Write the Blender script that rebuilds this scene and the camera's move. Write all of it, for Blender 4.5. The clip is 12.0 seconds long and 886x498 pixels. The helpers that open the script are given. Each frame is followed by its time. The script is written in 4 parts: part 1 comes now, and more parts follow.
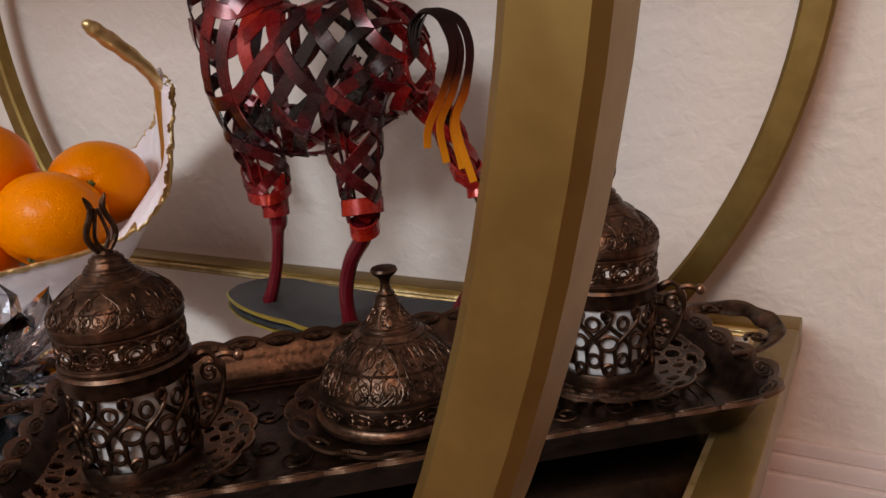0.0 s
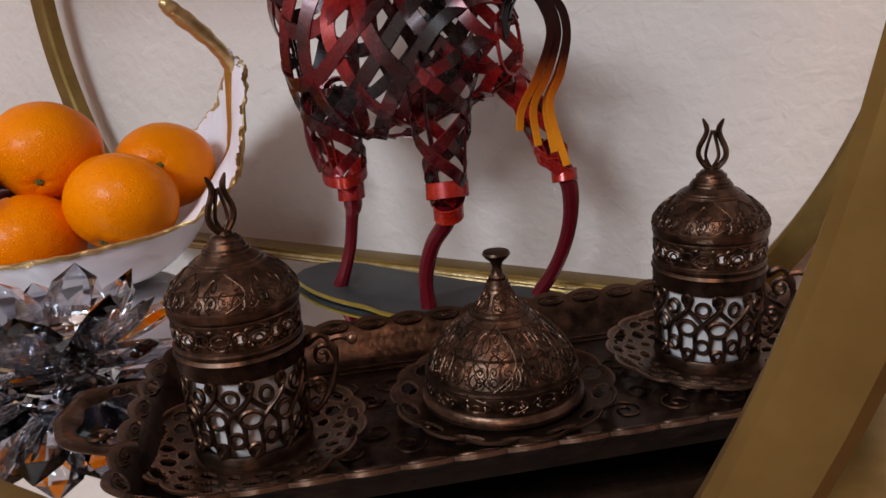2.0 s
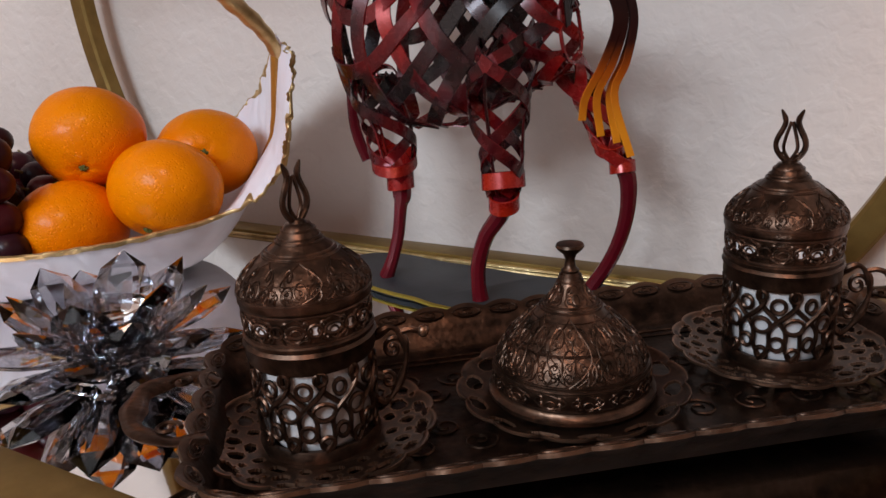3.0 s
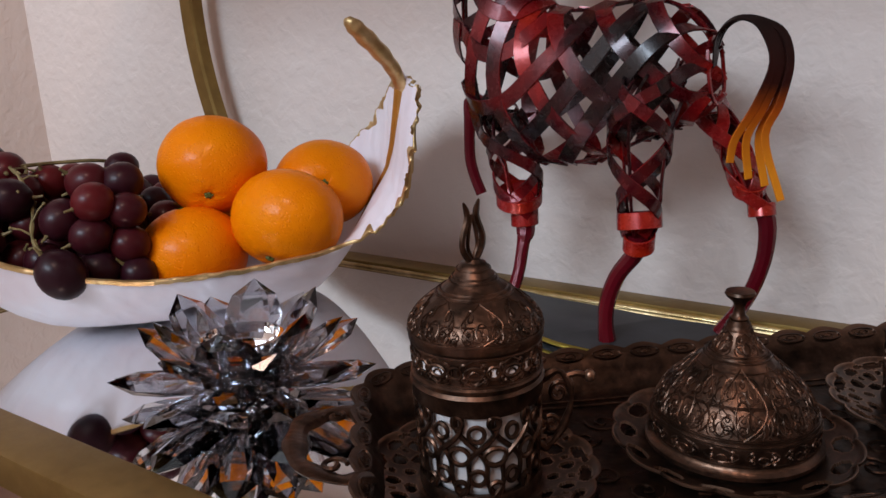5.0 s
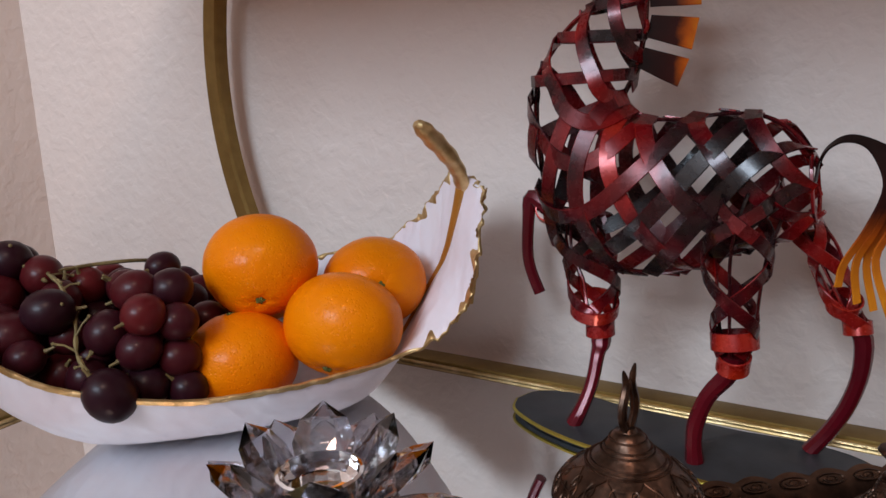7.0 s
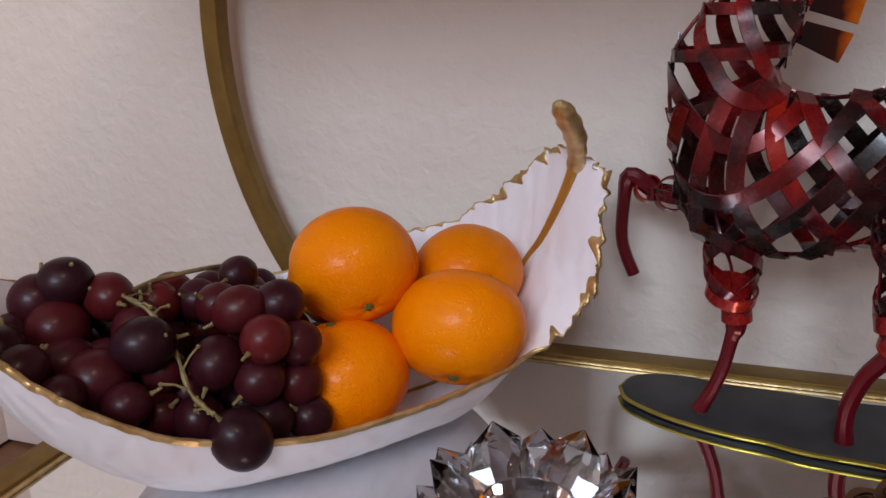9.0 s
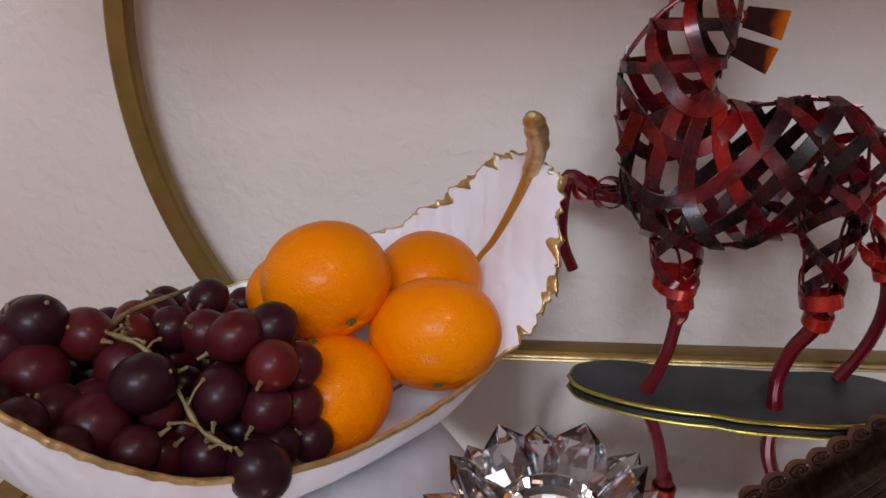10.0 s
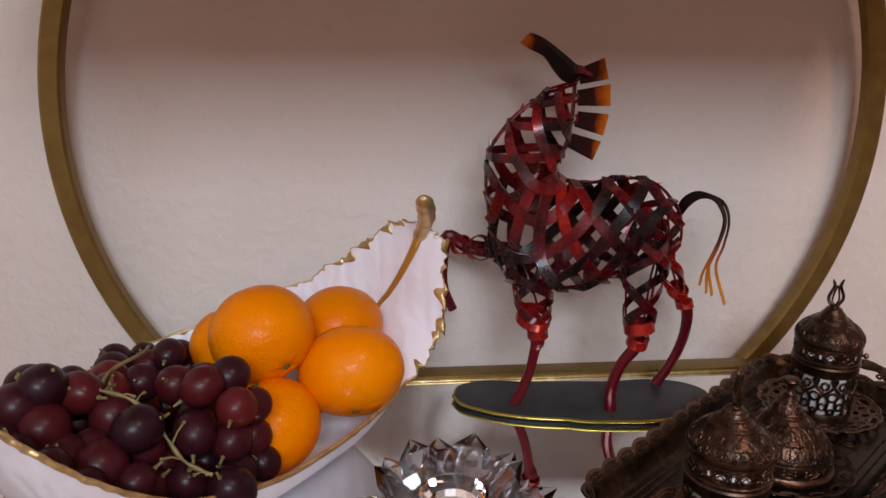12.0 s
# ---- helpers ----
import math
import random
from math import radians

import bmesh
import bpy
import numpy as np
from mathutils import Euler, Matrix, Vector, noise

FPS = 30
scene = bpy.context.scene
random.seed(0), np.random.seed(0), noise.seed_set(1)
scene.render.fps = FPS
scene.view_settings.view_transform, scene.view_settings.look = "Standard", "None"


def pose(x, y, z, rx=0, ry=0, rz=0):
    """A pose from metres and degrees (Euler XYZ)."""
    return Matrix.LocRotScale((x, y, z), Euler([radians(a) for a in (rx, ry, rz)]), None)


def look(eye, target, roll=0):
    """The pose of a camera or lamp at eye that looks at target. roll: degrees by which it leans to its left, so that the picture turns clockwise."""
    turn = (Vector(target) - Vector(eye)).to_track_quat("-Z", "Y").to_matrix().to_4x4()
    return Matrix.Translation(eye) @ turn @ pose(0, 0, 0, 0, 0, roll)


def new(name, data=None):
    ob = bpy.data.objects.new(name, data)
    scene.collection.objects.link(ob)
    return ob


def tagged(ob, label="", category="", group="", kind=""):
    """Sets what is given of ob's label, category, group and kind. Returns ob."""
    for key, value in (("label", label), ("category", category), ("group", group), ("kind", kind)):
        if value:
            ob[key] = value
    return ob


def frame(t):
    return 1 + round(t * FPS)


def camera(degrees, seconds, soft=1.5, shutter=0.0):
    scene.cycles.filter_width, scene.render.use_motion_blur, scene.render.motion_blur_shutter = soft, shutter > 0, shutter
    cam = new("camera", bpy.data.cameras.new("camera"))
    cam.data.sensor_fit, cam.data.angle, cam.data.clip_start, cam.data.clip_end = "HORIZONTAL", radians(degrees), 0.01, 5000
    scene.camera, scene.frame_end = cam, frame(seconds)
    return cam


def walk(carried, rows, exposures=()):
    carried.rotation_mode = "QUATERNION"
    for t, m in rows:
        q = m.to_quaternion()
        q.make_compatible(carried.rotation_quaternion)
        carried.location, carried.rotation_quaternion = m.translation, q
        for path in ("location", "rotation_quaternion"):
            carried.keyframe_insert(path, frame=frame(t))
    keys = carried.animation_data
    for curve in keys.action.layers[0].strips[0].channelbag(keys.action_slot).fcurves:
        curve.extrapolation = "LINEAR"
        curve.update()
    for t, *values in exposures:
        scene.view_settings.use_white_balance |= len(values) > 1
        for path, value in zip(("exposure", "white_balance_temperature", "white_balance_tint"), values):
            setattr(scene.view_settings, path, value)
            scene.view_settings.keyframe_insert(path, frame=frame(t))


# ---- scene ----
cam = camera(58.8, 12.0)
PATH = [
    (0, (-0.2, 0.056, 0.196), (-1.163, 1.721, -0.352), -4.3),
    (0.5, (-0.207, 0.055, 0.196), (-1.169, 1.718, -0.358), -4.4),
    (1, (-0.218, 0.049, 0.198), (-1.182, 1.71, -0.36), -4.2),
    (1.5, (-0.232, 0.04, 0.197), (-1.202, 1.696, -0.366), -4.2),
    (2, (-0.247, 0.036, 0.196), (-1.219, 1.686, -0.382), -4.0),
    (2.5, (-0.262, 0.032, 0.195), (-1.239, 1.674, -0.394), -3.8),
    (3, (-0.277, 0.029, 0.195), (-1.264, 1.663, -0.402), -3.5),
    (5, (-0.326, 0.005, 0.202), (-1.415, 1.599, -0.322), -2.6),
    (5.5, (-0.33, 0.0, 0.209), (-1.442, 1.591, -0.274), -2.6),
    (6, (-0.347, 0.002, 0.214), (-1.455, 1.609, -0.221), -2.5),
    (6.5, (-0.374, 0.002, 0.23), (-1.451, 1.632, -0.195), -2.3),
    (8.5, (-0.536, -0.02, 0.268), (-1.297, 1.752, -0.259), -1.6),
    (9, (-0.597, -0.027, 0.271), (-1.236, 1.773, -0.32), -1.7),
    (9.5, (-0.652, -0.043, 0.281), (-1.07, 1.811, -0.343), -1.5),
    (10, (-0.693, -0.051, 0.288), (-0.877, 1.839, -0.342), -0.6),
    (10.5, (-0.729, -0.07, 0.302), (-0.727, 1.829, -0.326), 0.2),
    (11, (-0.734, -0.106, 0.331), (-0.628, 1.792, -0.29), 0.5),
    (11.5, (-0.731, -0.14, 0.347), (-0.57, 1.758, -0.262), 0.6),
    (12, (-0.728, -0.171, 0.36), (-0.54, 1.73, -0.234), 0.7),
]
walk(cam, [(t, look(eye, target, roll)) for t, eye, target, roll in PATH], [(0, -0.04, 7250, 13), (2, 0.06, 6650, 11), (3, 0.10, 6500, 11), (5.5, 0.03, 6300, 12), (8.5, -0.08, 6450, 12), (9.5, -0.15, 6550, 13), (12, -0.08, 6800, 16)])

# ---------------------------------------------------------------- light
TAU = 2 * math.pi
world = bpy.data.worlds.new("world")
scene.world = world
world.use_nodes = True
world.node_tree.nodes["Background"].inputs[0].default_value = (0.75, 0.8, 1.0, 1)
world.node_tree.nodes["Background"].inputs[1].default_value = 0.35


def area_lamp(name, eye, target, sx, sy, watts, colour):
    data = bpy.data.lights.new(name, "AREA")
    data.shape, data.size, data.size_y, data.energy, data.color = "RECTANGLE", sx, sy, watts, colour
    ob = new(name, data)
    ob.matrix_world = look(eye, target)
    return ob


area_lamp("window_light", (-0.65, -2.27, 1.62), (-0.65, 0.3, 0.1), 1.28, 0.72, 62, (0.72, 0.865, 1.0))
area_lamp("ceiling_lamp_light", (0.25, -1.1, 2.16), (0.25, -1.1, 0.0), 0.4, 0.4, 17, (1.0, 0.66, 0.50))

# ---------------------------------------------------------------- materials


class Mat:
    """A principled material with a small set of node shortcuts."""

    def __init__(self, name, colour=(0.5, 0.5, 0.5), rough=0.5, metal=0.0, **more):
        self.m = bpy.data.materials.new(name)
        self.m.use_nodes = True
        self.t = self.m.node_tree
        self.b = self.t.nodes["Principled BSDF"]
        self.put("Base Color", (*colour, 1)), self.put("Roughness", rough), self.put("Metallic", metal)
        for k, v in more.items():
            self.put(k.replace("_", " "), v)
        self.co = self.t.nodes.new("ShaderNodeTexCoord").outputs["Object"]

    def put(self, socket, v):
        if isinstance(v, bpy.types.NodeSocket):
            self.t.links.new(v, self.b.inputs[socket])
        else:
            self.b.inputs[socket].default_value = v

    def node(self, kind, out=0, **ins):
        n = self.t.nodes.new(kind)
        for k, v in ins.items():
            k = k.replace("_", " ")
            if isinstance(v, bpy.types.NodeSocket):
                self.t.links.new(v, n.inputs[k])
            else:
                n.inputs[k].default_value = v
        return n

    def noise(self, scale, detail=4, rough=0.55, distort=0.0):
        return self.node("ShaderNodeTexNoise", Vector=self.co, Scale=scale, Detail=detail, Roughness=rough, Distortion=distort).outputs["Fac"]

    def voronoi(self, scale, feature="F1"):
        n = self.node("ShaderNodeTexVoronoi", Vector=self.co, Scale=scale)
        n.feature = feature
        return n.outputs["Distance"]

    def ramp(self, fac, stops):
        n = self.t.nodes.new("ShaderNodeValToRGB")
        self.t.links.new(fac, n.inputs[0])
        e = n.color_ramp.elements
        while len(e) < len(stops):
            e.new(0.5)
        for k, (p, c) in zip(e, stops):
            k.position, k.color = p, (*c, 1) if len(c) == 3 else c
        return n.outputs[0]

    def grey(self, fac, a, b, lo=0.0, hi=1.0):
        n = self.t.nodes.new("ShaderNodeMapRange")
        self.t.links.new(fac, n.inputs[0])
        for i, v in enumerate((lo, hi, a, b)):
            n.inputs[1 + i].default_value = v
        return n.outputs[0]

    def mix(self, fac, a, b, kind="MIX"):
        n = self.t.nodes.new("ShaderNodeMix")
        n.data_type, n.blend_type = "RGBA", kind
        for i, v in ((0, fac), (6, a), (7, b)):
            if isinstance(v, bpy.types.NodeSocket):
                self.t.links.new(v, n.inputs[i])
            else:
                n.inputs[i].default_value = v if i == 0 else (*v, 1)
        return n.outputs[2]

    def bump(self, height, strength, distance, first=None):
        n = self.t.nodes.new("ShaderNodeBump")
        n.inputs["Strength"].default_value, n.inputs["Distance"].default_value = strength, distance
        self.t.links.new(height, n.inputs["Height"])
        if first is not None:
            self.t.links.new(first, n.inputs["Normal"])
        self.t.links.new(n.outputs[0], self.b.inputs["Normal"])
        return n.outputs[0]

    def random(self):
        return self.t.nodes.new("ShaderNodeObjectInfo").outputs["Random"]

    def island(self):
        return self.t.nodes.new("ShaderNodeNewGeometry").outputs["Random Per Island"]

    def axis(self, i):
        n = self.t.nodes.new("ShaderNodeSeparateXYZ")
        self.t.links.new(self.co, n.inputs[0])
        return n.outputs[i]

    def pointy(self):
        return self.t.nodes.new("ShaderNodeNewGeometry").outputs["Pointiness"]


def wall_paint():
    k = Mat("wall_plaster", rough=0.75)
    k.put("Base Color", k.ramp(k.noise(3, 3), [(0.3, (0.73, 0.625, 0.56)), (0.7, (0.79, 0.69, 0.625))]))
    a = k.bump(k.ramp(k.noise(64, 3, 0.5, 0.3), [(0.40, (0, 0, 0)), (0.64, (1, 1, 1))]), 0.45, 0.0014)
    k.bump(k.noise(260, 3), 0.25, 0.0005, a)
    return k.m


def trim_paint():
    k = Mat("trim_paint", (0.72, 0.6, 0.57), 0.4)
    k.bump(k.noise(120), 0.1, 0.0005)
    return k.m


def floor_wood():
    k = Mat("floor_wood", rough=0.45)
    g = k.node("ShaderNodeTexWave", Vector=k.co, Scale=5.0, Distortion=6.0, Detail=3.0, Detail_Scale=2.0).outputs["Fac"]
    k.put("Base Color", k.mix(k.random(), k.ramp(g, [(0, (0.13, 0.055, 0.03)), (1, (0.22, 0.1, 0.055))]), (0.2, 0.09, 0.05)))
    k.bump(g, 0.1, 0.0006)
    return k.m


def gold_paint():
    k = Mat("gold_paint", rough=0.42, metal=0.75)
    n = k.noise(60, 4)
    k.put("Base Color", k.ramp(n, [(0.3, (0.205, 0.124, 0.033)), (0.7, (0.270, 0.172, 0.050))]))
    k.put("Roughness", k.grey(k.noise(200, 3), 0.36, 0.5))
    k.bump(k.noise(900, 2), 0.06, 0.0002)
    return k.m


def mirror_glass():
    k = Mat("mirror_glass", (0.86, 0.88, 0.89), 0.03, 1.0)
    k.put("Roughness", k.grey(k.noise(14, 5), 0.012, 0.06, 0.35, 0.8))
    return k.m


def copper(name="antique_copper", relief=1.0, dark=1.0):
    k = Mat(name, rough=0.36, metal=0.9)
    worn = k.noise(110, 5, 0.6)
    patina = k.noise(26, 4)
    base = k.ramp(worn, [(0.34, (0.022 * dark, 0.0135 * dark, 0.009 * dark)), (0.58, (0.074 * dark, 0.040 * dark, 0.026 * dark)), (0.80, (0.19 * dark, 0.098 * dark, 0.060 * dark))])
    edge = k.grey(k.pointy(), 0.0, 1.0, 0.51, 0.62)
    base = k.mix(edge, base, (0.24 * dark, 0.135 * dark, 0.085 * dark))
    k.put("Base Color", k.mix(k.grey(patina, 0.0, 0.6, 0.45, 0.7), base, (0.033 * dark, 0.019 * dark, 0.013 * dark)))
    k.put("Roughness", k.grey(worn, 0.24, 0.44))
    a = k.bump(k.noise(420, 3), 0.12, 0.0004)
    if relief:
        k.bump(k.voronoi(330, "SMOOTH_F1"), 0.32 * relief, 0.0008, a)
    return k.m


def porcelain():
    k = Mat("white_porcelain", (0.82, 0.8, 0.78), 0.15, Coat_Weight=0.5)
    k.put("Base Color", k.ramp(k.noise(30), [(0.3, (0.66, 0.62, 0.61)), (0.7, (0.74, 0.71, 0.70))]))
    return k.m


def orange_peel():
    k = Mat("orange_peel", rough=0.36, Coat_Weight=0.08, Coat_Roughness=0.14, Specular_IOR_Level=0.09)
    hue = k.mix(k.random(), (0.83, 0.215, 0.0), (0.80, 0.185, 0.0))
    k.put("Base Color", k.mix(k.grey(k.noise(34, 5), 0.0, 0.7, 0.35, 0.75), hue, (0.85, 0.255, 0.0)))
    pits = k.ramp(k.voronoi(430), [(0.0, (0, 0, 0)), (0.42, (1, 1, 1))])
    k.put("Roughness", k.grey(k.noise(300, 3), 0.28, 0.44))
    a = k.bump(pits, 0.45, 0.0007)
    b = k.bump(k.noise(170, 4), 0.35, 0.0010, a)
    k.bump(k.noise(45, 3), 0.25, 0.0020, b)
    return k.m


def grape_skin():
    k = Mat("grape_skin", rough=0.34, Specular_IOR_Level=0.17, Coat_Weight=0.08, Coat_Roughness=0.15)
    hue = k.ramp(k.random(), [(0.0, (0.016, 0.0036, 0.007)), (0.5, (0.034, 0.0045, 0.008)), (0.85, (0.062, 0.006, 0.008)), (1.0, (0.100, 0.008, 0.009))])
    bloom = k.grey(k.noise(70, 5, 0.6), 0.0, 0.05, 0.45, 0.8)
    k.put("Base Color", k.mix(bloom, hue, (0.16, 0.10, 0.15)))
    k.put("Roughness", k.grey(k.noise(90, 4), 0.26, 0.5))
    k.bump(k.noise(130, 3), 0.1, 0.0006)
    return k.m


def stem_wood():
    k = Mat("grape_stem", rough=0.6)
    k.put("Base Color", k.ramp(k.noise(120), [(0.3, (0.11, 0.085, 0.03)), (0.7, (0.26, 0.20, 0.08))]))
    k.bump(k.noise(500), 0.4, 0.0008)
    return k.m


def bowl_glaze():
    k = Mat("leaf_bowl_glaze", rough=0.42, Coat_Weight=0.15)
    k.put("Base Color", k.ramp(k.noise(18, 4), [(0.3, (0.87, 0.775, 0.82)), (0.65, (0.90, 0.88, 0.94))]))
    g = k.node("ShaderNodeTexWave", Vector=k.co, Scale=24.0, Distortion=7.0, Detail=3.0, Detail_Scale=1.0).outputs["Fac"]
    a = k.bump(g, 0.28, 0.0016)
    k.bump(k.noise(160, 4), 0.18, 0.0008, a)
    return k.m


def gold_leaf():
    k = Mat("gold_leaf", rough=0.42, metal=0.8)
    k.put("Base Color", k.ramp(k.noise(70), [(0.3, (0.46, 0.29, 0.10)), (0.7, (0.80, 0.60, 0.31))]))
    k.bump(k.noise(150, 4), 0.5, 0.0015)
    return k.m


def crystal():
    k = Mat("smoky_crystal", (0.50, 0.46, 0.47), 0.01, Transmission_Weight=1.0, IOR=1.48, Coat_Weight=0.6, Coat_Roughness=0.01, Coat_IOR=1.6)
    k.put("Base Color", k.ramp(k.noise(30, 2), [(0.35, (0.46, 0.455, 0.48)), (0.65, (0.76, 0.755, 0.79))]))
    return k.m


def enamel(name="red_black_enamel", up=0.0):
    """Flame-coloured lacquer: each strap drifts between black, oxblood and bright red along its length."""
    k = Mat(name, rough=0.28, metal=0.25, Coat_Weight=0.18, Coat_Roughness=0.08)
    drift = k.t.nodes.new("ShaderNodeMath")
    drift.operation = "MULTIPLY_ADD"
    k.t.links.new(k.island(), drift.inputs[0])
    drift.inputs[1].default_value = 0.20
    k.t.links.new(k.noise(15, 3, 0.55, 0.6), drift.inputs[2])
    col = k.ramp(drift.outputs[0], [(0.46 - up, (0.010, 0.005, 0.005)), (0.54 - up, (0.030, 0.003, 0.005)), (0.63 - up, (0.11, 0.002, 0.005)), (0.75 - up, (0.27, 0.005, 0.005)), (0.89 - up, (0.48, 0.024, 0.006))])
    k.put("Base Color", col)
    k.put("Roughness", k.grey(k.noise(180, 3), 0.18, 0.36))
    k.bump(k.noise(220, 3), 0.10, 0.0006)
    return k.m


def enamel_fire(name, lo, hi, i, flip=1):
    """Straps that fade from black through red to amber along one axis of the sculpture."""
    k = Mat(name, rough=0.35, metal=0.0, Specular_IOR_Level=0.08)
    p = k.node("ShaderNodeMath")
    k.t.links.new(k.axis(i), p.inputs[0])
    n = k.t.nodes.new("ShaderNodeMath")
    k.t.links.new(k.noise(60), n.inputs[0])
    n.operation, n.inputs[1].default_value = "MULTIPLY", 0.02
    k.t.links.new(n.outputs[0], p.inputs[1])
    col = k.ramp(k.grey(p.outputs[0], 0, 1, lo, hi), [(0.0, (0.014, 0.007, 0.006)), (0.42, (0.035, 0.008, 0.006)), (0.62, (0.40, 0.075, 0.006)), (1.0, (0.72, 0.24, 0.012))])
    k.put("Base Color", col)
    return k.m


def plate_black():
    k = Mat("black_powder_coat", rough=0.5, metal=0.2)
    k.put("Base Color", k.ramp(k.noise(40), [(0.3, (0.020, 0.022, 0.025)), (0.7, (0.042, 0.046, 0.052))]))
    k.bump(k.noise(700), 0.15, 0.0003)
    return k.m


def plain(name, colour, rough=0.5, metal=0.0, scale=60):
    k = Mat(name, colour, rough, metal)
    k.put("Base Color", k.ramp(k.noise(scale), [(0.3, tuple(c * 0.85 for c in colour)), (0.7, tuple(min(1, c * 1.1) for c in colour))]))
    return k.m


M_WALL, M_TRIM, M_FLOOR, M_GOLD, M_MIRROR = wall_paint(), trim_paint(), floor_wood(), gold_paint(), mirror_glass()
M_COPPER, M_COPPER_PLAIN, M_PORC = copper("antique_copper", 0.8, 1.4), copper("antique_copper_plain", 0, 1.3), porcelain()
M_TRAY = copper("tray_copper", 0.6, 0.72)
M_ORANGE, M_GRAPE, M_STEM, M_BOWL, M_LEAF = orange_peel(), grape_skin(), stem_wood(), bowl_glaze(), gold_leaf()
M_CRYSTAL, M_ENAMEL, M_PLATE = crystal(), enamel(), plate_black()
M_LEGS = plain("maroon_leg_enamel", (0.125, 0.004, 0.010), 0.24, 0.2, 25)
M_CUFF = enamel("red_cuff_enamel", 0.13)
M_NOSE = enamel_fire("nose_enamel", -0.570, -0.596, 0)
M_TAIL = enamel_fire("tail_enamel", 0.212, 0.132, 2)
M_MANE = enamel_fire("mane_enamel", -0.543, -0.503, 0)
M_RIB = plain("ochre_gold_paint", (0.52, 0.25, 0.045), 0.38, 0.45, 40)
M_EDGE = plain("plate_edge_gold", (0.50, 0.40, 0.07), 0.35, 0.9)
# unseen ceiling and walls: tones set for the fill and warmth they bounce back
M_CEIL = plain("ceiling_paint", (0.74, 0.71, 0.68), 0.8)
M_ROOM = plain("unseen_wall_bounce_tone", (0.50, 0.37, 0.30), 0.8, 0, 8)
M_CALYX = plain("orange_calyx", (0.10, 0.12, 0.02), 0.7, 0, 400)
M_WIN = plain("window_frame_paint", (0.75, 0.74, 0.72), 0.4)

# ---------------------------------------------------------------- mesh helpers


def mesh_of(name, bm, material, smooth=True, sharp=40):
    me = bpy.data.meshes.new(name)
    bm.normal_update()
    bm.to_mesh(me)
    bm.free()
    for m in material if isinstance(material, (list, tuple)) else [material]:
        me.materials.append(m)
    if smooth:
        me.shade_smooth()
        me.set_sharp_from_angle(angle=radians(sharp))
    return me


def thing(name, bm, material, label="", category="", group="", kind="", smooth=True, sharp=40):
    return tagged(new(name, mesh_of(name, bm, material, smooth, sharp)), label, category, group, kind)


def part(name, bm, material, parent, label="", smooth=True, sharp=40):
    ob = new(name, mesh_of(name, bm, material, smooth, sharp))
    ob.parent = parent
    return tagged(ob, label)


def empty(name, m, label, category, group="", kind=""):
    ob = new(name)
    ob.matrix_world = m
    ob.empty_display_size = 0.02
    return tagged(ob, label, category, group, kind)


def box(bm, x0, x1, y0, y1, z0, z1, bevel=0.0):
    r = bmesh.ops.create_cube(bm, size=1.0)
    vs = r["verts"]
    for v in vs:
        v.co = Vector(((x0, x1)[v.co.x > 0], (y0, y1)[v.co.y > 0], (z0, z1)[v.co.z > 0]))
    if bevel:
        es = {e for v in vs for e in v.link_edges}
        bmesh.ops.bevel(bm, geom=list(es), offset=bevel, segments=2, profile=0.6, affect="EDGES")


def boxed(*a, **k):
    bm = bmesh.new()
    box(bm, *a, **k)
    return bm


def grid_faces(bm, rows, close_u=False, close_v=False, mat=0):
    """Faces over rows of equal length of vertices."""
    n, m = len(rows), len(rows[0])
    for i in range(n if close_u else n - 1):
        for j in range(m if close_v else m - 1):
            q = [rows[i][j], rows[(i + 1) % n][j], rows[(i + 1) % n][(j + 1) % m], rows[i][(j + 1) % m]]
            q = list(dict.fromkeys(q))
            if len(q) > 2:
                try:
                    bm.faces.new(q).material_index = mat
                except ValueError:
                    pass


def lathe(bm, profile, segs=48, wobble=None, mat=0):
    """A surface of revolution about z from (r, z) pairs; wobble(angle, r, z) may return another (r, z)."""
    rows = []
    for r, z in profile:
        if r < 1e-6:
            rows.append([bm.verts.new((0, 0, z))] * segs)
            continue
        row = []
        for i in range(segs):
            a = TAU * i / segs
            rr, zz = wobble(a, r, z) if wobble else (r, z)
            row.append(bm.verts.new((rr * math.cos(a), rr * math.sin(a), zz)))
        rows.append(row)
    grid_faces(bm, rows, close_v=True, mat=mat)


def tube(bm, pts, radius, sides=6, closed=False, caps=True, flat=1.0, mat=0):
    """A tube along pts; radius is a number or one for each point; flat squeezes it along its second axis."""
    pts = [Vector(p) for p in pts]
    n = len(pts)
    rad = radius if isinstance(radius, (list, tuple)) else [radius] * n
    rows, side = [], None
    for i, p in enumerate(pts):
        a = pts[(i - 1) % n] if closed or i else pts[0]
        b = pts[(i + 1) % n] if closed or i < n - 1 else pts[-1]
        d = (b - a).normalized()
        if side is None:
            side = d.cross(Vector((0.31, 0.17, 0.93)))
            side = side if side.length > 0.05 else d.cross(Vector((1, 0, 0)))
        side = (side - d * side.dot(d)).normalized()
        up = d.cross(side)
        rows.append([bm.verts.new(p + rad[i] * (math.cos(TAU * k / sides) * side + flat * math.sin(TAU * k / sides) * up)) for k in range(sides)])
    grid_faces(bm, rows, close_u=closed, close_v=True, mat=mat)
    if caps and not closed:
        for row in (rows[0][::-1], rows[-1]):
            try:
                bm.faces.new(row).material_index = mat
            except ValueError:
                pass


